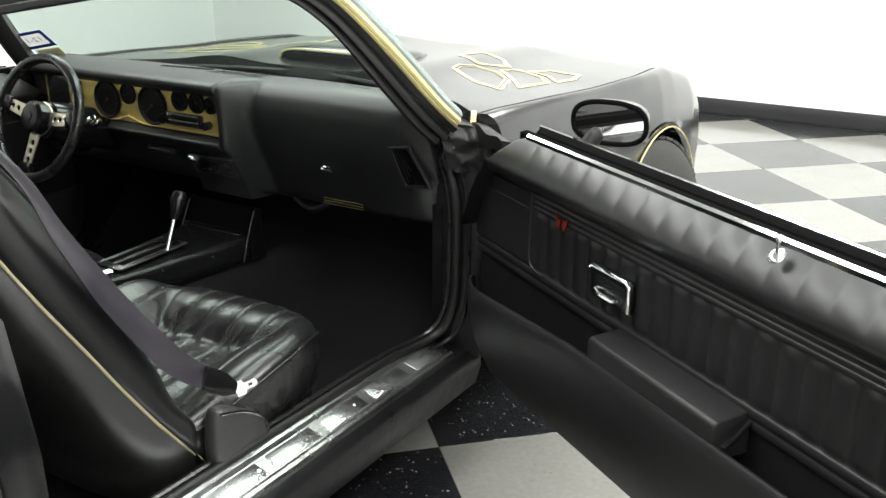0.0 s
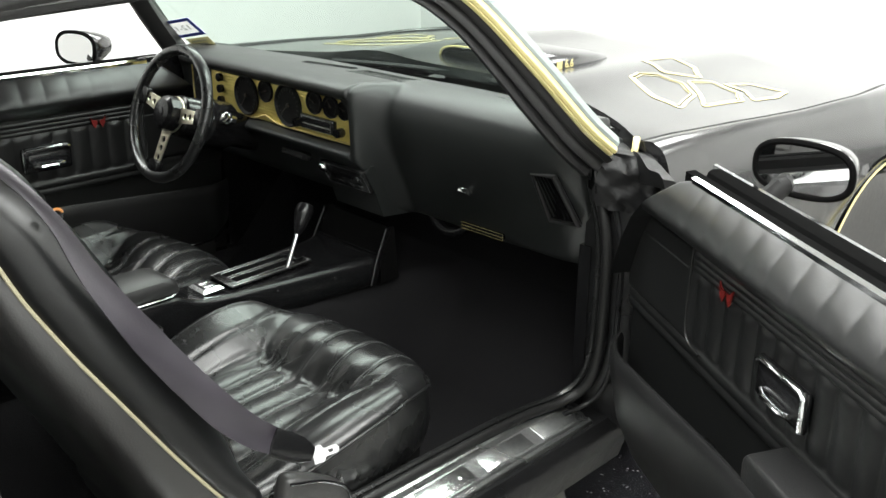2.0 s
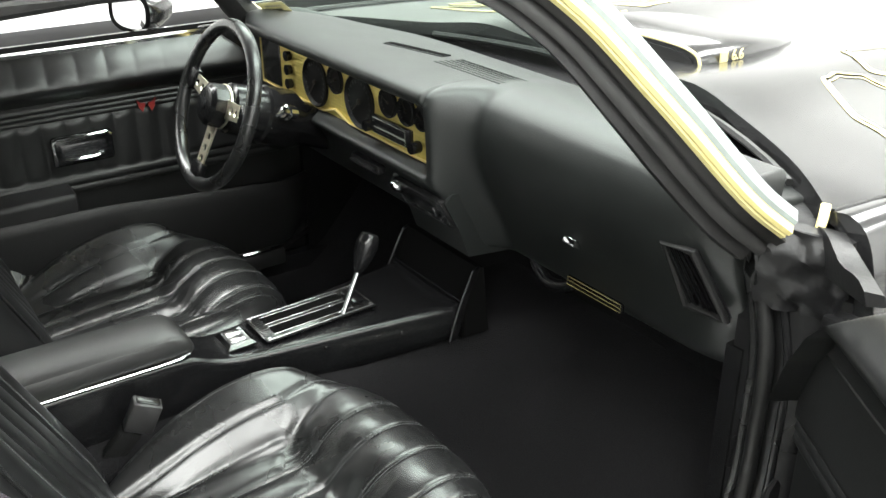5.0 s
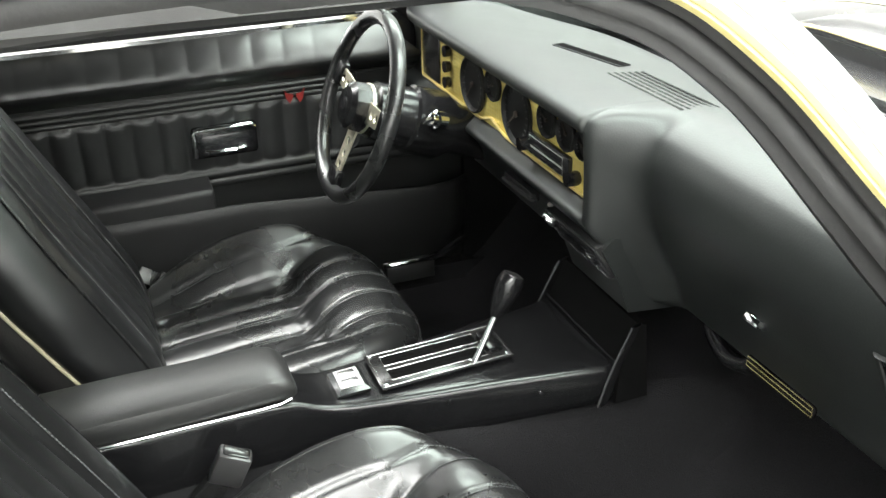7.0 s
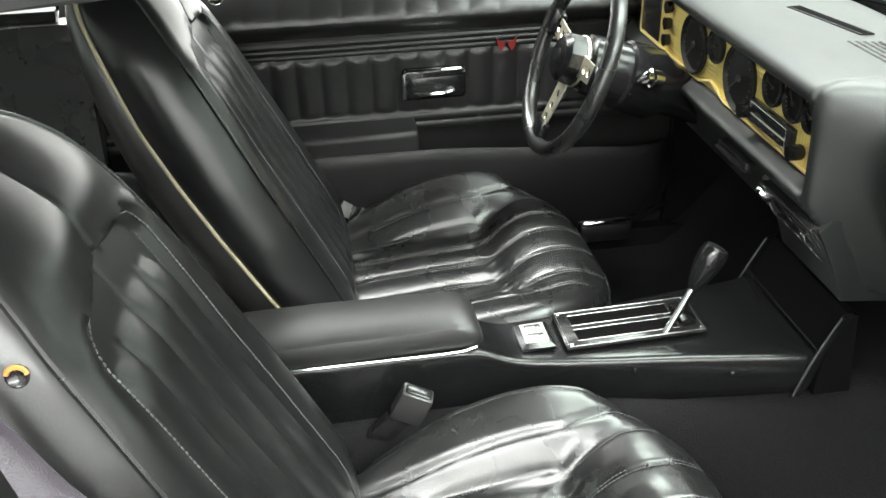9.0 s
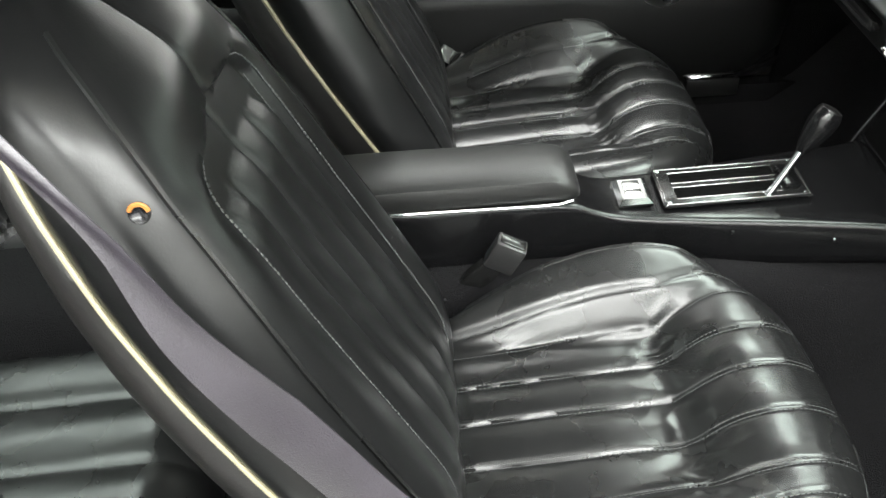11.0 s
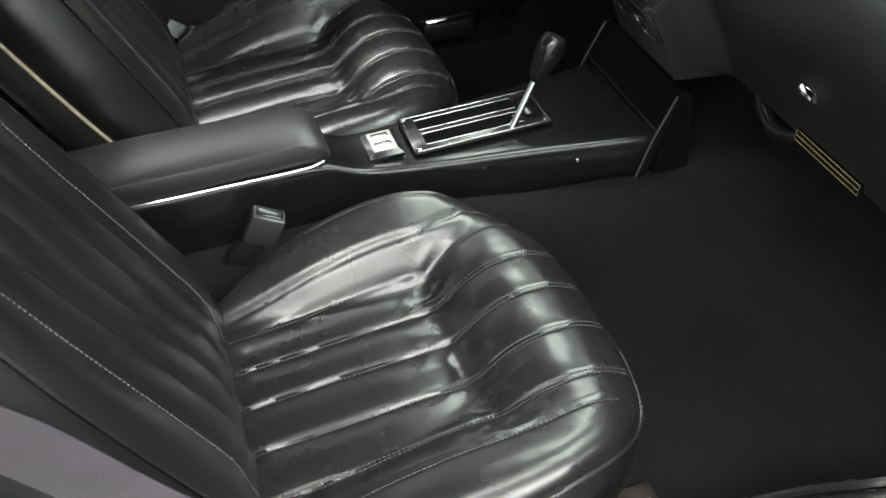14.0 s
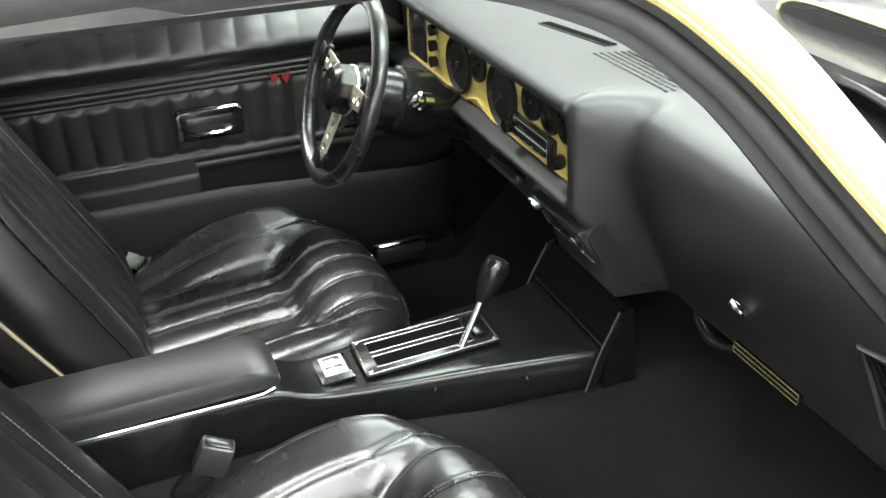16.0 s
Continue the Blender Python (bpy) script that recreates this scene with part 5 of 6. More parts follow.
# plan of the cushion, from the rear inner corner round the front to the rear outer corner
PLAN = spline([(-0.222, -0.54), (-0.248, -0.43), (-0.260, -0.33), (-0.262, -0.23), (-0.252, -0.145), (-0.232, -0.08), (-0.203, -0.036), (-0.16, -0.012), (-0.09, 0.001), (0.0, 0.005),
               (0.09, 0.003), (0.155, -0.009), (0.2, -0.032), (0.234, -0.07), (0.258, -0.125), (0.276, -0.2), (0.283, -0.32), (0.272, -0.45), (0.245, -0.54)], 8)
TIP = int(np.argmax(PLAN[:, 1]))
RIM = spline(PLAN, 12)
# stitched seams: offset from the middle at the rear, at the crease and on the front roll
SEAMS = [(-0.198, -0.205, -0.224), (-0.168, -0.166, -0.190), (-0.100, -0.105, -0.112), (-0.032, -0.034, -0.038), (0.046, 0.045, 0.044), (0.130, 0.124, 0.130), (0.183, 0.182, 0.176)]
INSERT = smooth([(-0.55, 0.424), (-0.45, 0.434), (-0.3, 0.446), (-0.22, 0.448), (0.02, 0.45)], 0.02)
ROLL = smooth([(-0.55, 0.0), (-0.214, 0.0), (-0.145, 0.053), (-0.10, 0.066), (-0.06, 0.064), (0.02, 0.056)], 0.012)
INNER_H = smooth([(-0.55, 0.468), (-0.45, 0.502), (-0.36, 0.536), (-0.28, 0.555), (-0.2, 0.562), (-0.12, 0.552), (-0.06, 0.535), (0.02, 0.512)], 0.02)
INNER_P = smooth([(-0.29, 0.008), (-0.258, 0.0), (-0.205, -0.036), (-0.168, -0.080), (-0.13, -0.15), (0.3, -0.6)], 0.004)
OUTER_H = smooth([(-0.55, 0.438), (-0.45, 0.468), (-0.36, 0.495), (-0.28, 0.511), (-0.15, 0.521), (-0.06, 0.514), (0.02, 0.5)], 0.02)
OUTER_P = smooth([(-0.3, -0.5), (0.09, -0.085), (0.12, -0.05), (0.15, -0.026), (0.185, -0.01), (0.225, 0.0), (0.25, -0.001), (0.29, -0.012)], 0.01)


def seam_x(k, y):
    a, b, c = SEAMS[k]
    return float(np.interp(y, [-0.54, -0.2, -0.12], [a, b, c]))


def soft_max(values, k):
    m = max(values)
    return m + k * math.log(sum(math.exp((v - m) / k) for v in values))


def cushion_z(x, y):
    """Top of the cushion: a low pleated insert, a full front roll and two side bolsters."""
    z = soft_max([INSERT(y) + ROLL(y), INNER_H(y) + INNER_P(x), OUTER_H(y) + OUTER_P(x)], 0.008) - 0.004
    d = float(np.min(np.hypot(RIM[:, 0] - x, RIM[:, 1] - y)))
    front = min(1, max(0, (y + 0.16) / 0.12))
    side = 0.4 if x < 0 else 1.0
    r, drop = lerp(0.04 * side, 0.075, front), lerp(0.022 * side, 0.052, front)
    z -= drop * (1 - math.sqrt(max(0, 1 - max(0, (r - d) / r) ** 2)))
    fade = min(1, max(0, d - 0.004) / 0.03, max(0, (y + 0.54) / 0.05))
    crease = math.exp(-((y + 0.2) / 0.022) ** 2)
    xs = [seam_x(k, y) for k in range(len(SEAMS))]
    for k, (p, q) in enumerate(zip(xs, xs[1:])):
        if p <= x <= q:
            puff = (0.0, 0.0065, 0.0085, 0.0085, 0.0085, 0.003)[k] * float(np.interp(y, [-0.21, -0.14, -0.05], [1.0, 0.5, 0.3]))
            z += (puff * max(0, math.sin(math.pi * (x - p) / (q - p))) ** 0.72 - 0.001) * fade * (1 - 0.35 * crease)
    for p in xs:
        z -= 0.0032 * math.exp(-((x - p) / 0.004) ** 2) * fade
    # gathered folds where the insert meets the front roll
    inner = max(0.0, 1 - (abs(x + 0.015) / 0.185) ** 6)
    wr = math.exp(-((y + 0.205) / 0.042) ** 2) * inner
    ridge = 1 - abs(noise.noise((x * 34 + y * 9, y * 13 - x * 8, 3.1)))
    z += wr * (0.0062 * (ridge ** 3 - 0.45) - 0.003 * crease)
    fold = math.exp(-((x - 0.152) / 0.02) ** 2) * math.exp(-((y + 0.215) / 0.05) ** 2)
    pleat = 1 - abs(noise.noise((x * 22 + y * 34, y * 18 - x * 26, 9.4)))
    z += fold * 0.009 * (pleat ** 2 - 0.5)
    z += 0.0013 * noise.noise((x * 22, y * 9, 5)) * inner + 0.0003 * noise.noise((x * 60, y * 60, 8))
    return z


def cushion_mesh():
    rings = []
    left, right = PLAN[:TIP + 1], PLAN[TIP:][::-1]
    for y in np.concatenate([np.linspace(-0.54, -0.26, 40), np.linspace(-0.256, -0.04, 56), np.linspace(-0.037, -0.004, 14), np.linspace(-0.0025, 0.0042, 6)]):
        xa, xb = float(np.interp(y, left[:, 1], left[:, 0])), float(np.interp(y, right[:, 1], right[:, 0]))
        ring = []
        for i in range(141):
            u = -1 + i / 70
            x = lerp(xa, xb, 0.5 + 0.5 * math.copysign(abs(u) ** 0.95, u))
            ring.append((SC + x, y, cushion_z(x, y)))
        e, f = ring[-1][2], ring[0][2]
        zb = 0.33 + 0.02 * max(0, (y + 0.05) / 0.055)
        tuck = 0.004 * noise.noise((y * 45, 0, 3))
        side = [(0.0, 0.06), (0.004, 0.26), (0.005 + tuck, 0.5), (0.001 + tuck, 0.72), (-0.008, 0.9), (-0.022, 1.0)]
        ring += [(SC + xb + p, y, lerp(e, zb, q)) for p, q in side] + [(SC + xa - p, y, lerp(f, zb, q)) for p, q in side[::-1]]
        rings.append(ring)
    return loft(rings)


FRONT = [(0.335, -0.5), (0.385, -0.515), (0.5, -0.522), (0.55, -0.533), (0.6, -0.557), (0.7, -0.605), (0.8, -0.655), (0.9, -0.702), (1.0, -0.755), (1.06, -0.79), (1.1, -0.82), (1.135, -0.865)]
EDGE = [(0.335, -0.47), (0.36, -0.492), (0.385, -0.512), (0.42, -0.542), (0.45, -0.565), (0.5, -0.602), (0.6, -0.666), (0.7, -0.725), (0.8, -0.784), (0.9, -0.836), (1.0, -0.873), (1.07, -0.9), (1.12, -0.908), (1.135, -0.9)]
HALF = [(0.335, 0.225), (0.385, 0.24), (0.42, 0.248), (0.5, 0.252), (0.7, 0.25), (0.8, 0.243), (0.9, 0.23), (1.0, 0.208), (1.06, 0.18), (1.1, 0.145), (1.125, 0.105), (1.135, 0.07)]
FLARE = [(0.335, 0.05), (0.45, 0.05), (0.5, 0.045), (0.6, 0.035), (0.7, 0.026), (0.8, 0.014), (0.9, 0.003), (1.0, 0.0)]
FRONT_AT, EDGE_AT, HALF_AT = smooth(FRONT, 0.018), smooth(EDGE, 0.02), smooth(HALF, 0.012)
BACKX = (-0.13, -0.065, 0.0, 0.065, 0.13)
ARCH = [(0.38, 0.142), (0.955, 0.138), (0.972, 0.13), (0.984, 0.115), (0.991, 0.09), (0.994, 0.0)]
PLEAT = [(0.38, 0.13), (0.9, 0.128), (0.92, 0.12), (0.93, 0.1), (0.934, 0.0)]


def welt_half(z):
    return HALF_AT(z) * 0.885


def back_y(x, z):
    """Front surface of the backrest."""
    half, fy = welt_half(z), FRONT_AT(z)
    a = min(1, abs(x) / half)
    arch, low = table(ARCH, z), table(PLEAT, z)
    y = fy + 0.012 * math.exp(-((z - 1.05) / 0.035) ** 2) * (1 - a * a) + 0.008 * math.sin(math.pi * min(1, max(0, (abs(x) - arch) / max(0.03, half - arch)))) - 0.008 * max(0, (a - 0.86) / 0.14) ** 2
    if abs(x) < arch:
        y -= 0.012 * min(1, (arch - abs(x)) / 0.01) ** 0.7 * table([(0.5, 0.4), (0.8, 1), (1, 1)], z)
        if abs(x) < low:
            k = min(1, (low - abs(x)) / 0.012, max(0, 0.936 - z) / 0.035)
            y += (0.002 + 0.010 * abs(math.sin(math.pi * (x + 0.13) / 0.065)) ** 0.5) * max(0, k) ** 0.6
    for p in BACKX:
        if abs(p) <= low:
            y -= 0.003 * math.exp(-((x - p) / 0.004) ** 2)
    y += 0.0008 * noise.noise((x * 9, z * 5, 9)) + 0.0003 * noise.noise((x * 30, z * 16, 4))
    y += 0.005 * math.exp(-((z - 0.49) / 0.04) ** 2) * noise.noise((x * 18, z * 30, 6))
    return y


def back_side(z, s):
    """Puffed side of the backrest, from the welt (0) to the piping (1): offset from the middle, and y."""
    hw, yw, ye = welt_half(z), FRONT_AT(z) - 0.008, EDGE_AT(z)
    nose = 0.03 * math.exp(-((z - 0.455) / 0.05) ** 2) * math.sin(math.pi * min(1, s * 1.2)) if s < 0.83 else 0
    return hw + HALF_AT(z) * 0.115 * math.sin(math.pi * s) ** 0.7 + 0.003 * s, lerp(yw, ye, s) + nose


def backrest_mesh():
    rings = []
    for z in np.concatenate([np.linspace(0.335, 1.07, 96), np.linspace(1.075, 1.135, 18)]):
        hw = welt_half(z)
        steps = (0.03, 0.08, 0.16, 0.26, 0.38, 0.5, 0.62, 0.74, 0.85, 0.93, 1.0)
        side = [back_side(z, s) for s in steps]
        flare = [table(FLARE, z) * s ** 0.6 for s in steps]
        ring = [(SC + hw * math.copysign(abs(u) ** 0.92, u), back_y(hw * math.copysign(abs(u) ** 0.92, u), z), z) for u in np.linspace(-1, 1, 121)]
        ring += [(SC + x + f, y, z) for (x, y), f in zip(side, flare)] + [(SC + hw * 0.6, side[-1][1] - 0.02, z), (SC - hw * 0.6, side[-1][1] - 0.02, z)] + [(SC - x, y, z) for x, y in side[::-1]]
        rings.append(ring)
    return loft(rings)


SHELL = [(0.325, 0.185), (0.385, 0.16), (0.42, 0.135), (0.5, 0.112), (0.58, 0.098), (0.65, 0.09), (0.74, 0.084), (0.83, 0.075), (0.92, 0.062), (1.0, 0.05), (1.1, 0.025), (1.13, 0.012)]


def shell_mesh():
    """Hard rear shell of the backrest."""
    rings = []
    for z in np.linspace(0.325, 1.128, 48):
        half, ey = welt_half(z) + 0.004, EDGE_AT(z)
        dep = table(SHELL, z)
        ring = []
        for t in np.linspace(0, math.pi, 29):
            c, s = math.cos(t), math.sin(t)
            ring.append((SC + (half + table(FLARE, z) * (c > 0)) * math.copysign(abs(c) ** 0.5, c), ey - dep * s ** 0.7, z - 0.02 * s ** 0.7))
        ring += [(SC - half * 0.9, ey + 0.015, z), (SC + half * 0.9, ey + 0.015, z)]
        rings.append(ring)
    return loft(rings)


def seam_tube(pts, r=0.0009):
    if r > 0.002:
        return tube(bmesh.new(), pts, r, 5)
    # single stitches, laid end to end
    P = np.array(pts, float)
    run = np.concatenate([[0], np.cumsum(np.linalg.norm(np.diff(P, axis=0), axis=1))])
    bm = bmesh.new()
    for a in np.arange(0, run[-1] - 0.006, 0.0068):
        tube(bm, [[float(np.interp(a + d, run, P[:, k])) for k in range(3)] for d in (0, 0.0024, 0.0048)], [r * 0.6, r, r * 0.6], 4)
    return bm


seat = thing("bucket_seat", (SC, -0.3, 0.25), "black pleated vinyl high-back bucket seat with cream piping", "car seat", "front bucket seats")
cush = part("cushion", cushion_mesh(), RIBVINYL, seat, "black vinyl cushion with stitched channels", angle=70)
for k in range(len(SEAMS)):
    for o in (-0.0035, 0.0035) if k in (2, 3, 4, 5) else (0.0035,):
        run = [(seam_x(k, y) + o, y) for y in np.linspace(-0.525, -0.012 if 1 < k < 6 else -0.05, 70)]
        part("seam", seam_tube([(SC + x, y, cushion_z(x, y) + 0.001) for x, y in run]), THREAD, cush, "grey stitching")
edge = [(SC + x * 1.004, y + 0.001, cushion_z(x * 0.995, y) - 0.003) for x, y in PLAN[4:-4]]
part("cushion_piping", tube(bmesh.new(), edge, 0.0036, 8), VINYL, cush, "black piping along the cushion edge")
back = part("backrest", backrest_mesh(), SHADEVINYL, seat, "black vinyl backrest with inset pleats", angle=70)
part("back_shell", shell_mesh(), SEATSHELL, seat, "hard black rear shell", angle=60)
for s in (1, -1):
    part("piping", tube(bmesh.new(), [(SC + s * (welt_half(z) + 0.006 + table(FLARE, z) * (s > 0)), EDGE_AT(z) - 0.001, z) for z in np.linspace(0.335, 1.12, 74)], 0.0034, 8), PIPING, seat, "cream piping round the shell")
for x in BACKX:
    top = 0.925 if abs(x) < 0.12 else 0.955
    part("seam", seam_tube([(SC + x, back_y(x, z) + 0.0008, z) for z in np.linspace(0.43, top, 40)]), THREAD, back, "grey stitching")
for s in (1, -1):
    part("welt", seam_tube([(SC + s * (welt_half(z) + 0.001), FRONT_AT(z) - 0.006, z) for z in np.linspace(0.45, 1.12, 70)], 0.0032), VINYL, back, "black welt along the front edge")
    part("seam", seam_tube([(SC + s * (table(ARCH, z) + 0.004), back_y(s * (table(ARCH, z) + 0.004), z) + 0.0012, z) for z in np.linspace(0.45, 0.99, 60)], 0.0016), THREAD, back, "grey stitching")
part("seat_base", box(bmesh.new(), (SC - 0.2, -0.48, 0.235), (SC + 0.2, -0.05, 0.34), 0.01), RUBBER, seat, "black seat base")
for s in (1, -1):
    part("seat_rail", box(bmesh.new(), (SC + s * 0.19 - 0.015, -0.5, 0.212), (SC + s * 0.19 + 0.015, 0.03, 0.24), 0.004), BRUSHED, seat, "steel seat rail")
part("rail_foot", box(bmesh.new(), (SC + 0.15, -0.02, 0.222), (SC + 0.19, 0.04, 0.24), 0.008), mat("rusty_steel", (0.02, 0.014, 0.011), 0.6, metal=0.4, vary=0.4), seat, "rusty seat rail foot")
driver_seat = copy_thing(seat, Matrix.Translation((SC - 0.78, -0.28, 0.25)))
# the driver's backrest is set a notch more upright
for o in driver_seat.children:
    if o.name.startswith(("backrest", "back_shell", "piping")):
        o.matrix_basis = Matrix.Translation((0, 0.022, 0))

# rear bench
rb = thing("rear_bench", (0, -1.3, 0.3), "black pleated vinyl rear bench seat", "car seat")
for side in (1, -1):
    rings = []
    for t in np.concatenate([np.linspace(0, 0.5, 18), np.linspace(0.55, 1.0, 14)]):
        # rounded front roll, then a gently falling top
        if t <= 0.5:
            q = math.pi / 2 * t / 0.5
            y, zt = -0.86 - 0.09 * (1 - math.cos(q)), 0.325 + 0.09 * math.sin(q)
        else:
            y, zt = -0.95 - 0.45 * (t - 0.5) / 0.5, 0.415 - 0.03 * (t - 0.5) / 0.5
        ring = []
        for i in range(141):
            u = i / 140
            x = side * lerp(0.12, 0.58, u)
            e = min(u, 1 - u)
            puff = 0.013 * abs(math.sin(math.pi * 3.6 * u)) ** 0.55 * (0.35 + 0.65 * min(1, t * 2))
            z = zt + puff - 0.05 * (1 - math.sqrt(max(0, 1 - max(0, (0.07 - e) / 0.07) ** 2)))
            ring.append((x, y + (puff if t < 0.5 else 0) * (1 - min(1, t * 2)), z + 0.0012 * noise.noise((x * 25, y * 14, 2))))
        ring += [(side * 0.58, y, 0.25), (side * 0.12, y, 0.25)]
        rings.append(ring)
    part("rear_cushion", loft(rings), VINYL, rb, "pleated rear cushion", angle=70)
    rings = []
    for j in range(25):
        v = j / 24
        z = 0.4 + 0.5 * v
        ring = []
        for i in range(61):
            u = i / 60
            x = side * lerp(0.10, 0.58, u)
            y = -1.34 - 0.2 * v + 0.014 * abs(math.sin(math.pi * 6.5 * u)) ** 0.6 - 0.05 * max(0, (v - 0.9) / 0.1) ** 2
            ring.append((x, y, z))
        ring += [(side * 0.58, -1.62, z), (side * 0.10, -1.62, z)]
        rings.append(ring)
    part("rear_backrest", loft(rings), VINYL, rb, "pleated rear backrest", angle=70)

# ---------------------------------------------------------------- belts, labels
belt = thing("seat_belt", (0.66, -0.35, 0.35), "worn dark purple-grey shoulder belt lying along the seat", "seat belt")
bp = spline([(0.60, -0.93, 1.15), (0.632, -0.87, 1.125), (0.652, -0.80, 1.03), (0.66, -0.752, 0.92), (0.665, -0.668, 0.78), (0.672, -0.588, 0.66), (0.676, -0.523, 0.584), (0.679, -0.462, 0.536)], 8)
rows = []
for i, p in enumerate(bp):
    t = Vector(bp[min(i + 1, len(bp) - 1)] - bp[max(i - 1, 0)]).normalized()
    nrm = Vector((0.97, 0.12, 0.2))
    wv = t.cross(nrm).normalized() * float(np.interp(i, [0, 8, 14, 18, 24, 30, 42, 50, 56], [0.008, 0.008, 0.0075, 0.011, 0.019, 0.027, 0.028, 0.025, 0.021]))
    nn = wv.cross(t).normalized() * 0.0011
    c = Vector(p)
    rows.append([c + wv * a + nn * (sg + 3.0 * math.sin(a * 2.1 + i * 0.22) + 1.5 * math.cos(i * 0.5)) for sg in (-1, 1) for a in ((-1, -0.6, -0.2, 0.2, 0.6, 1) if sg < 0 else (1, 0.6, 0.2, -0.2, -0.6, -1))])
part("webbing", loft(rows), BELT, belt, "worn purple-grey webbing")
SL = [Vector((0.683, -0.492, 0.557)), Vector((0.686, -0.468, 0.539)), Vector((0.69, -0.44, 0.519)), Vector((0.694, -0.418, 0.504))]
rows = []
for p, w, d in zip(SL, (0.025, 0.0265, 0.024, 0.014), (0.004, 0.006, 0.006, 0.004)):
    t = (SL[-1] - SL[0]).normalized()
    wv = t.cross(Vector((0.97, 0.12, 0.2))).normalized()
    nn = wv.cross(t).normalized()
    rows.append([p + wv * w * math.cos(q) + nn * d * math.sin(q) for q in np.linspace(0, 2 * math.pi, 14, endpoint=False)])
part("sleeve", loft(rows), PLASTIC, belt, "black rubber sleeve over the webbing")
TM = Matrix.Translation((0.697, -0.395, 0.498)) @ Euler((radians(18), radians(58), radians(-8))).to_matrix().to_4x4() @ Matrix.Scale(0.7, 4)
bm = bmesh.new()
extrude(bm, [TM @ Vector(p) for p in ((-0.022, -0.03, 0), (0.022, -0.03, 0), (0.022, -0.004, 0), (0.011, 0.002, 0), (0.011, 0.035, 0), (0.004, 0.04, 0), (-0.004, 0.04, 0), (-0.011, 0.035, 0), (-0.011, 0.002, 0), (-0.022, -0.004, 0))], TM.to_3x3() @ Vector((0, 0, 0.0025)))
tg = part("latch_tongue", bm, TONGUE, belt, "chrome latch tongue")
part("tongue_slot", box(bmesh.new(), (-0.004, 0.012, 0.0022), (0.004, 0.024, 0.003), 0, TM), DARKFACE, tg)
rings = []
for x, q in ((0.662, 0.012), (0.666, 0.004), (0.674, 0), (0.694, 0), (0.701, 0.004), (0.705, 0.012)):
    out = spline([(-0.49 + q, 0.31), (-0.495 + q, 0.40), (-0.485 + q, 0.462 - q), (-0.465, 0.478 - q), (-0.41, 0.452 - q), (-0.36, 0.418 - q), (-0.338 - q, 0.385 - q), (-0.335 - q, 0.345), (-0.34 - q, 0.31)], 4)
    rings.append([(x, p[0], p[1]) for p in out])
rc = part("belt_boot", loft(rings), BOOT, belt, "black plastic retractor cover", angle=50)
part("boot_edge", tube(bmesh.new(), [(0.7035, p[0], p[1] + 0.0005) for p in spline([(-0.475, 0.47), (-0.41, 0.447), (-0.36, 0.413), (-0.343, 0.382), (-0.342, 0.345)], 5)], 0.003, 6), PLASTIC, rc)
bk = thing("belt_buckle", (0.1, -0.38, 0.45), "black and grey belt buckle standing beside the seat", "buckle")
BM = Matrix.Translation((0.102, -0.422, 0.517)) @ Euler((radians(-24), radians(8), radians(-14))).to_matrix().to_4x4() @ Matrix.Scale(0.84, 4)
head = part("buckle_head", box(bmesh.new(), (-0.017, -0.03, -0.024), (0.017, 0.03, 0.05), 0.006, BM), mat("buckle_plastic", (0.03, 0.03, 0.03), 0.28, vary=0.2, stain=0.2), bk, "scuffed grey-black buckle head")
part("buckle_button", box(bmesh.new(), (-0.011, -0.024, 0.049), (0.011, 0.024, 0.053), 0.003, BM), GLOSSBLACK, head, "black release button")
part("buckle_sleeve", box(bmesh.new(), (-0.013, -0.024, -0.16), (0.013, 0.02, -0.026), 0.006, BM @ Matrix.Rotation(radians(-14), 4, "X")), GLOSSBLACK, bk, "black sleeve")
bk2 = thing("belt_buckle", (-0.66, -0.46, 0.42), "steel belt latch beside the driver's seat", "buckle")
part("latch_plate", box(bmesh.new(), (-0.002, -0.016, -0.03), (0.002, 0.016, 0.03), 0.001, Matrix.Translation((-0.635, -0.46, 0.485)) @ Euler((radians(50), 0, radians(25))).to_matrix().to_4x4()), BRUSHED, bk2)
part("latch_sleeve", box(bmesh.new(), (-0.006, -0.02, -0.075), (0.006, 0.02, -0.022), 0.004, Matrix.Translation((-0.637, -0.46, 0.485)) @ Euler((radians(50), 0, radians(25))).to_matrix().to_4x4()), BOOT, bk2, "scuffed grey latch sleeve")

# belt guide button on the passenger seat back
gd = thing("belt_guide", (0.612, -0.775, 1.018), "orange-brown belt guide stud on the seat back", "stud")
GM = Matrix.Translation((0.612, -0.775, 1.018)) @ Euler((0, radians(75), 0)).to_matrix().to_4x4()
part("guide_stud", lathe(bmesh.new(), [(0.009, -0.004), (0.0095, 0.001), (0.008, 0.002), (0.006, 0.0), (0.001, -0.002)], GM, 20), DARKFACE, gd, "dark stud hole")
part("guide_ring", tube(bmesh.new(), [GM @ Vector((0.0082 * math.cos(t), 0.0082 * math.sin(t), 0.001)) for t in np.linspace(1.8, 4.4, 14)], 0.0022, 6), ORANGE, gd, "orange-brown half ring")

duct = thing("heater_duct", (0.28, 0.34, 0.63), "dark curved duct hanging below the dashboard", "duct")
part("duct_hose", tube(bmesh.new(), spline([(0.2, 0.36, 0.67), (0.23, 0.345, 0.645), (0.275, 0.34, 0.628), (0.32, 0.345, 0.64), (0.345, 0.36, 0.67)], 6), 0.014, 10), PLASTIC, duct)


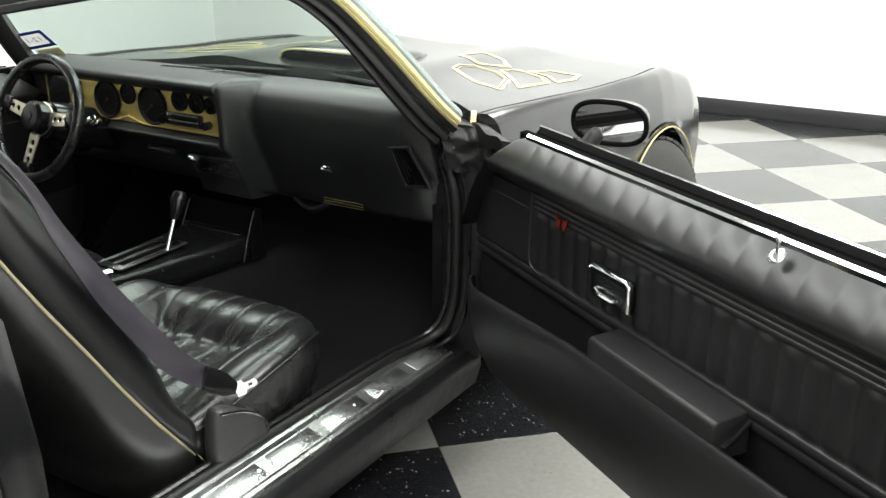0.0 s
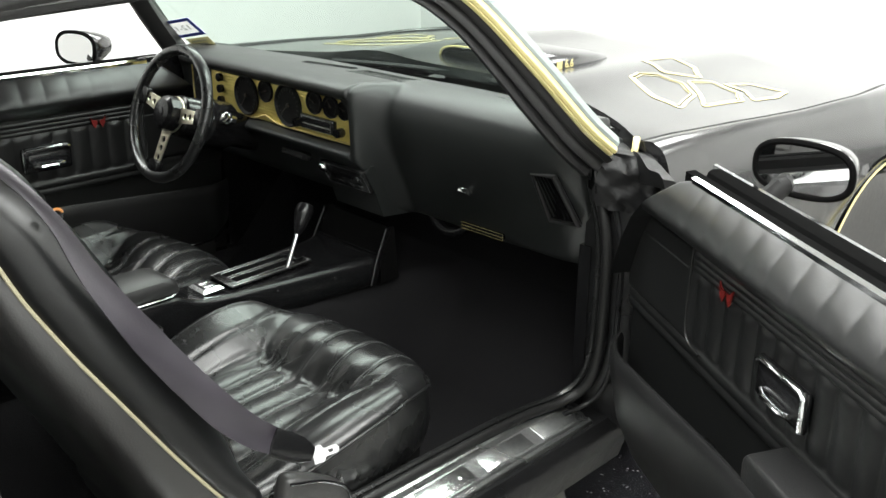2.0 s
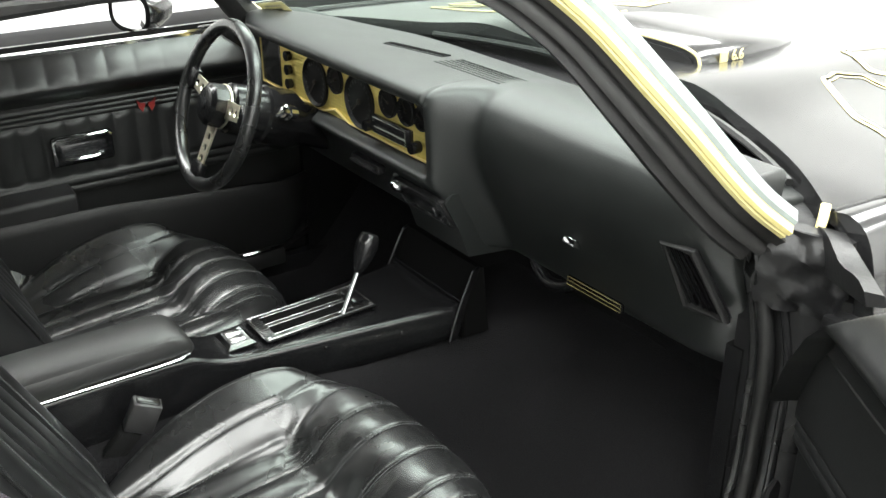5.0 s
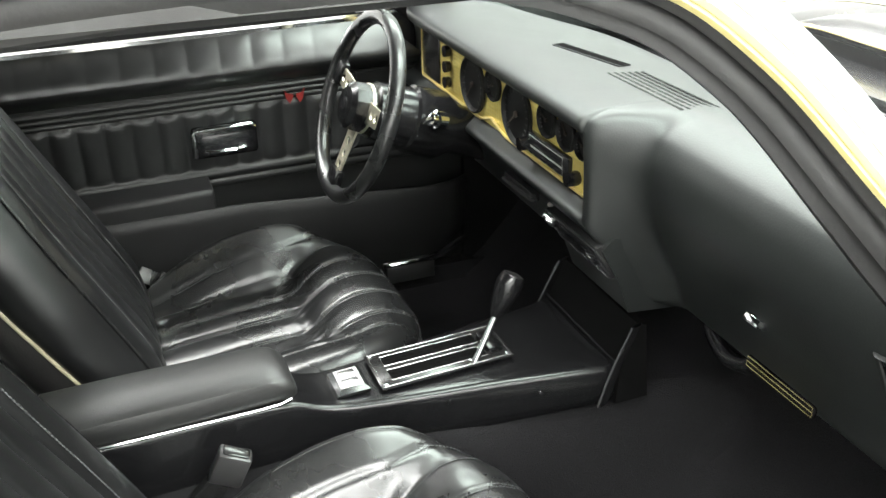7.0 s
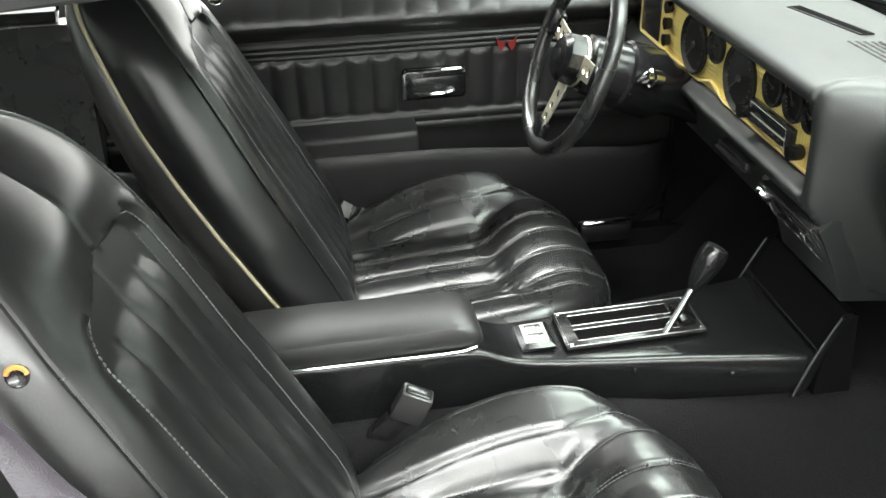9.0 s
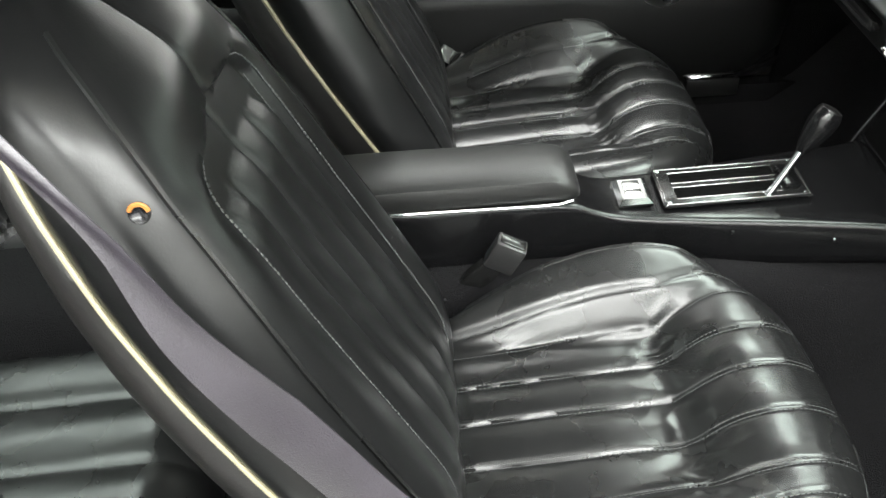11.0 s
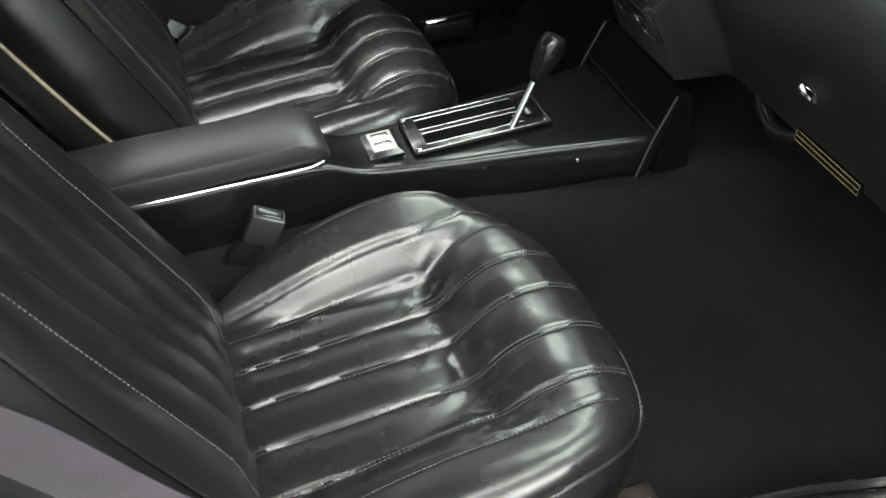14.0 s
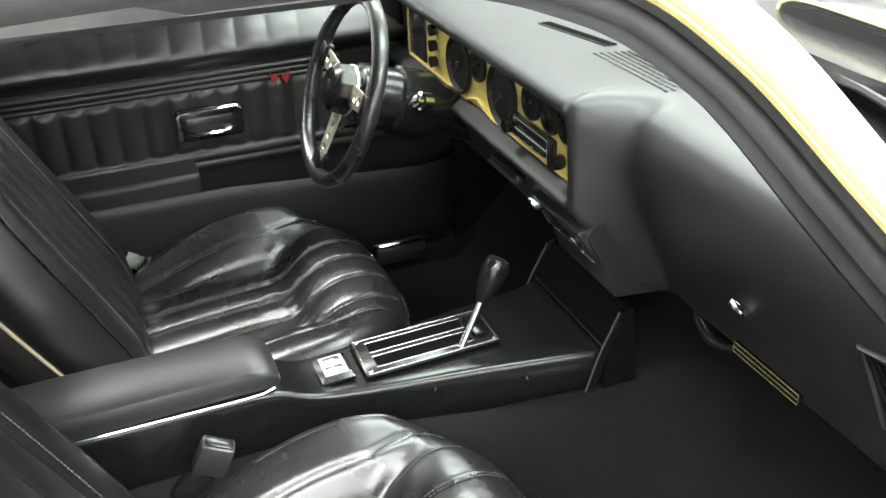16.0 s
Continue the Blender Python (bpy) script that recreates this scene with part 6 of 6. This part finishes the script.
def on_glass(u, v, d=0.002):
    bx, tx = 0.775 * u, 0.61 * u
    by, ty = 0.31 + 0.29 * (1 - u * u), -0.08 + 0.075 * (1 - u * u)
    return Vector((lerp(bx, tx, v), lerp(by, ty, v) - d, lerp(0.93, 1.31, v) + 0.012 * (1 - u * u) - d))


def paper(name, colour):
    """Thin printed film that lets daylight through."""
    m = mat(name, colour, 0.6, vary=0.06)
    nt = m.node_tree
    tr, mx = nt.nodes.new("ShaderNodeBsdfTranslucent"), nt.nodes.new("ShaderNodeMixShader")
    tr.inputs["Color"].default_value = (*colour, 1)
    mx.inputs["Fac"].default_value = 0.5
    nt.links.new(nt.nodes["Principled BSDF"].outputs[0], mx.inputs[1])
    nt.links.new(tr.outputs[0], mx.inputs[2])
    nt.links.new(mx.outputs[0], nt.nodes["Material Output"].inputs["Surface"])
    return m


PAPER, KHAKI = paper("white_sticker_film", (0.8, 0.8, 0.8)), paper("khaki_sticker_film", (0.42, 0.40, 0.27))


def sticker(name, u, v, w, h, tilt, base, rim, label, text=""):
    c = on_glass(u, v)
    ex = (on_glass(u + 0.04, v) - on_glass(u - 0.04, v)).normalized()
    ez = (on_glass(u, v + 0.05) - on_glass(u, v - 0.05)).normalized()
    ez = (ez - ex * ez.dot(ex)).normalized()
    M = Matrix.Translation(c) @ Matrix((ex, ez, ex.cross(ez))).transposed().to_4x4() @ Matrix.Rotation(tilt, 4, "Z")
    st = thing(name, c, label, "sticker")
    sh = part("sheet", box(bmesh.new(), (-w / 2, -h / 2, 0), (w / 2, h / 2, 0.0006), 0, M), base, st, "", smooth=False)
    if rim:
        b = 0.16 * h
        for k, (p, q) in enumerate((((-w / 2, -h / 2), (w / 2, -h / 2 + b)), ((-w / 2, h / 2 - b), (w / 2, h / 2)), ((-w / 2, -h / 2 + b), (-w / 2 + b, h / 2 - b)), ((w / 2 - b, -h / 2 + b), (w / 2, h / 2 - b)))):
            part("border", box(bmesh.new(), (*p, 0.0007), (*q, 0.0012), 0, M), rim, sh, "blue border", smooth=False)
    if text:
        cu = bpy.data.curves.new("sticker_text", "FONT")
        cu.body, cu.size, cu.extrude, cu.align_x, cu.align_y = text, h * 0.4, 0.0003, "CENTER", "CENTER"
        tmp = new("text", cu)
        me = bpy.data.meshes.new_from_object(tmp)
        bpy.data.objects.remove(tmp)
        bm = bmesh.new()
        bm.from_mesh(me)
        bmesh.ops.transform(bm, matrix=M @ Matrix.Translation((0, 0, 0.0014)) @ Matrix.Diagonal((-1, 1, 1, 1)), verts=bm.verts)
        part("date", bm, GREYPRINT, sh, "grey printed date seen from behind", smooth=False)
    else:
        for k in range(3):
            part("print_bar", box(bmesh.new(), (-w * 0.36, -h * 0.3 + k * h * 0.24, 0.0007), (w * (0.2 + 0.05 * k), -h * 0.18 + k * h * 0.24, 0.0012), 0, M), GREYPRINT, sh, "grey illegible print", smooth=False)
    return st


sticker("windshield_sticker", -0.97, 0.335, 0.122, 0.085, radians(14), PAPER, BLUE, "white inspection sticker with blue border on the windshield", "12-15")
sticker("windshield_sticker", -0.94, 0.2, 0.08, 0.06, radians(12), KHAKI, None, "khaki registration sticker on the windshield")

# ---------------------------------------------------------------- floor tiles
TS, TA = 0.6466, radians(45.4)
TU, TV = Vector((math.cos(TA), math.sin(TA), 0)), Vector((math.sin(TA), -math.cos(TA), 0))
TC = Vector((0.736, 0.312, 0))


def tile_mesh(material, name):
    bm = bmesh.new()
    g = TS / 2 - 0.0008
    rings = [[(sx * (g - q), sy * (g - q), z) for sx, sy in ((-1, -1), (1, -1), (1, 1), (-1, 1))] for q, z in ((0, -0.006), (0, -0.001), (0.001, 0.0))]
    skin(bm, rings)
    me = bpy.data.meshes.new(name)
    bmesh.ops.recalc_face_normals(bm, faces=bm.faces)
    bm.to_mesh(me)
    bm.free()
    me.materials.append(material)
    return me


T_LIGHT, T_DARK = tile_mesh(LIGHTT, "pale_tile"), tile_mesh(DARKT, "black_tile")
near = []
for i in range(-22, 22):
    for j in range(-22, 22):
        c = TC + TU * (TS * (i + 0.5)) + TV * (TS * (j + 0.5))
        if X0 - 0.3 < c.x < X1 + 0.3 and Y0 - 0.3 < c.y < Y1 - 0.05 + 0.3:
            near.append((math.hypot(c.x - 1.2, c.y - 2.5), i, j, c))
near.sort(key=lambda q: q[0])
for k, (_, i, j, c) in enumerate(near):
    pale = (i + j) % 2 == 0
    place = Matrix.Translation(c) @ Matrix.Rotation(TA, 4, "Z")
    me = T_LIGHT if pale else T_DARK
    sides = [(p, n) for p, n, d in (((X0, 0, 0), (-1, 0, 0), c.x - X0), ((X1, 0, 0), (1, 0, 0), X1 - c.x), ((0, Y0, 0), (0, -1, 0), c.y - Y0), ((0, Y1, 0), (0, 1, 0), Y1 - c.y)) if d < TS * 0.71]
    if sides:
        # tiles along the walls are cut to fit
        bm = bmesh.new()
        bm.from_mesh(me)
        back = place.inverted()
        for p, n in sides:
            bmesh.ops.bisect_plane(bm, geom=bm.verts[:] + bm.edges[:] + bm.faces[:], plane_co=back @ Vector(p), plane_no=back.to_3x3() @ Vector(n), clear_outer=True)
        me = bpy.data.meshes.new("cut_tile")
        bm.to_mesh(me)
        bm.free()
        me.materials.append(LIGHTT if pale else DARKT)
    if not me.polygons:
        continue
    ob = new("tile", me)
    ob.matrix_basis = place
    ob.parent = FLOOR
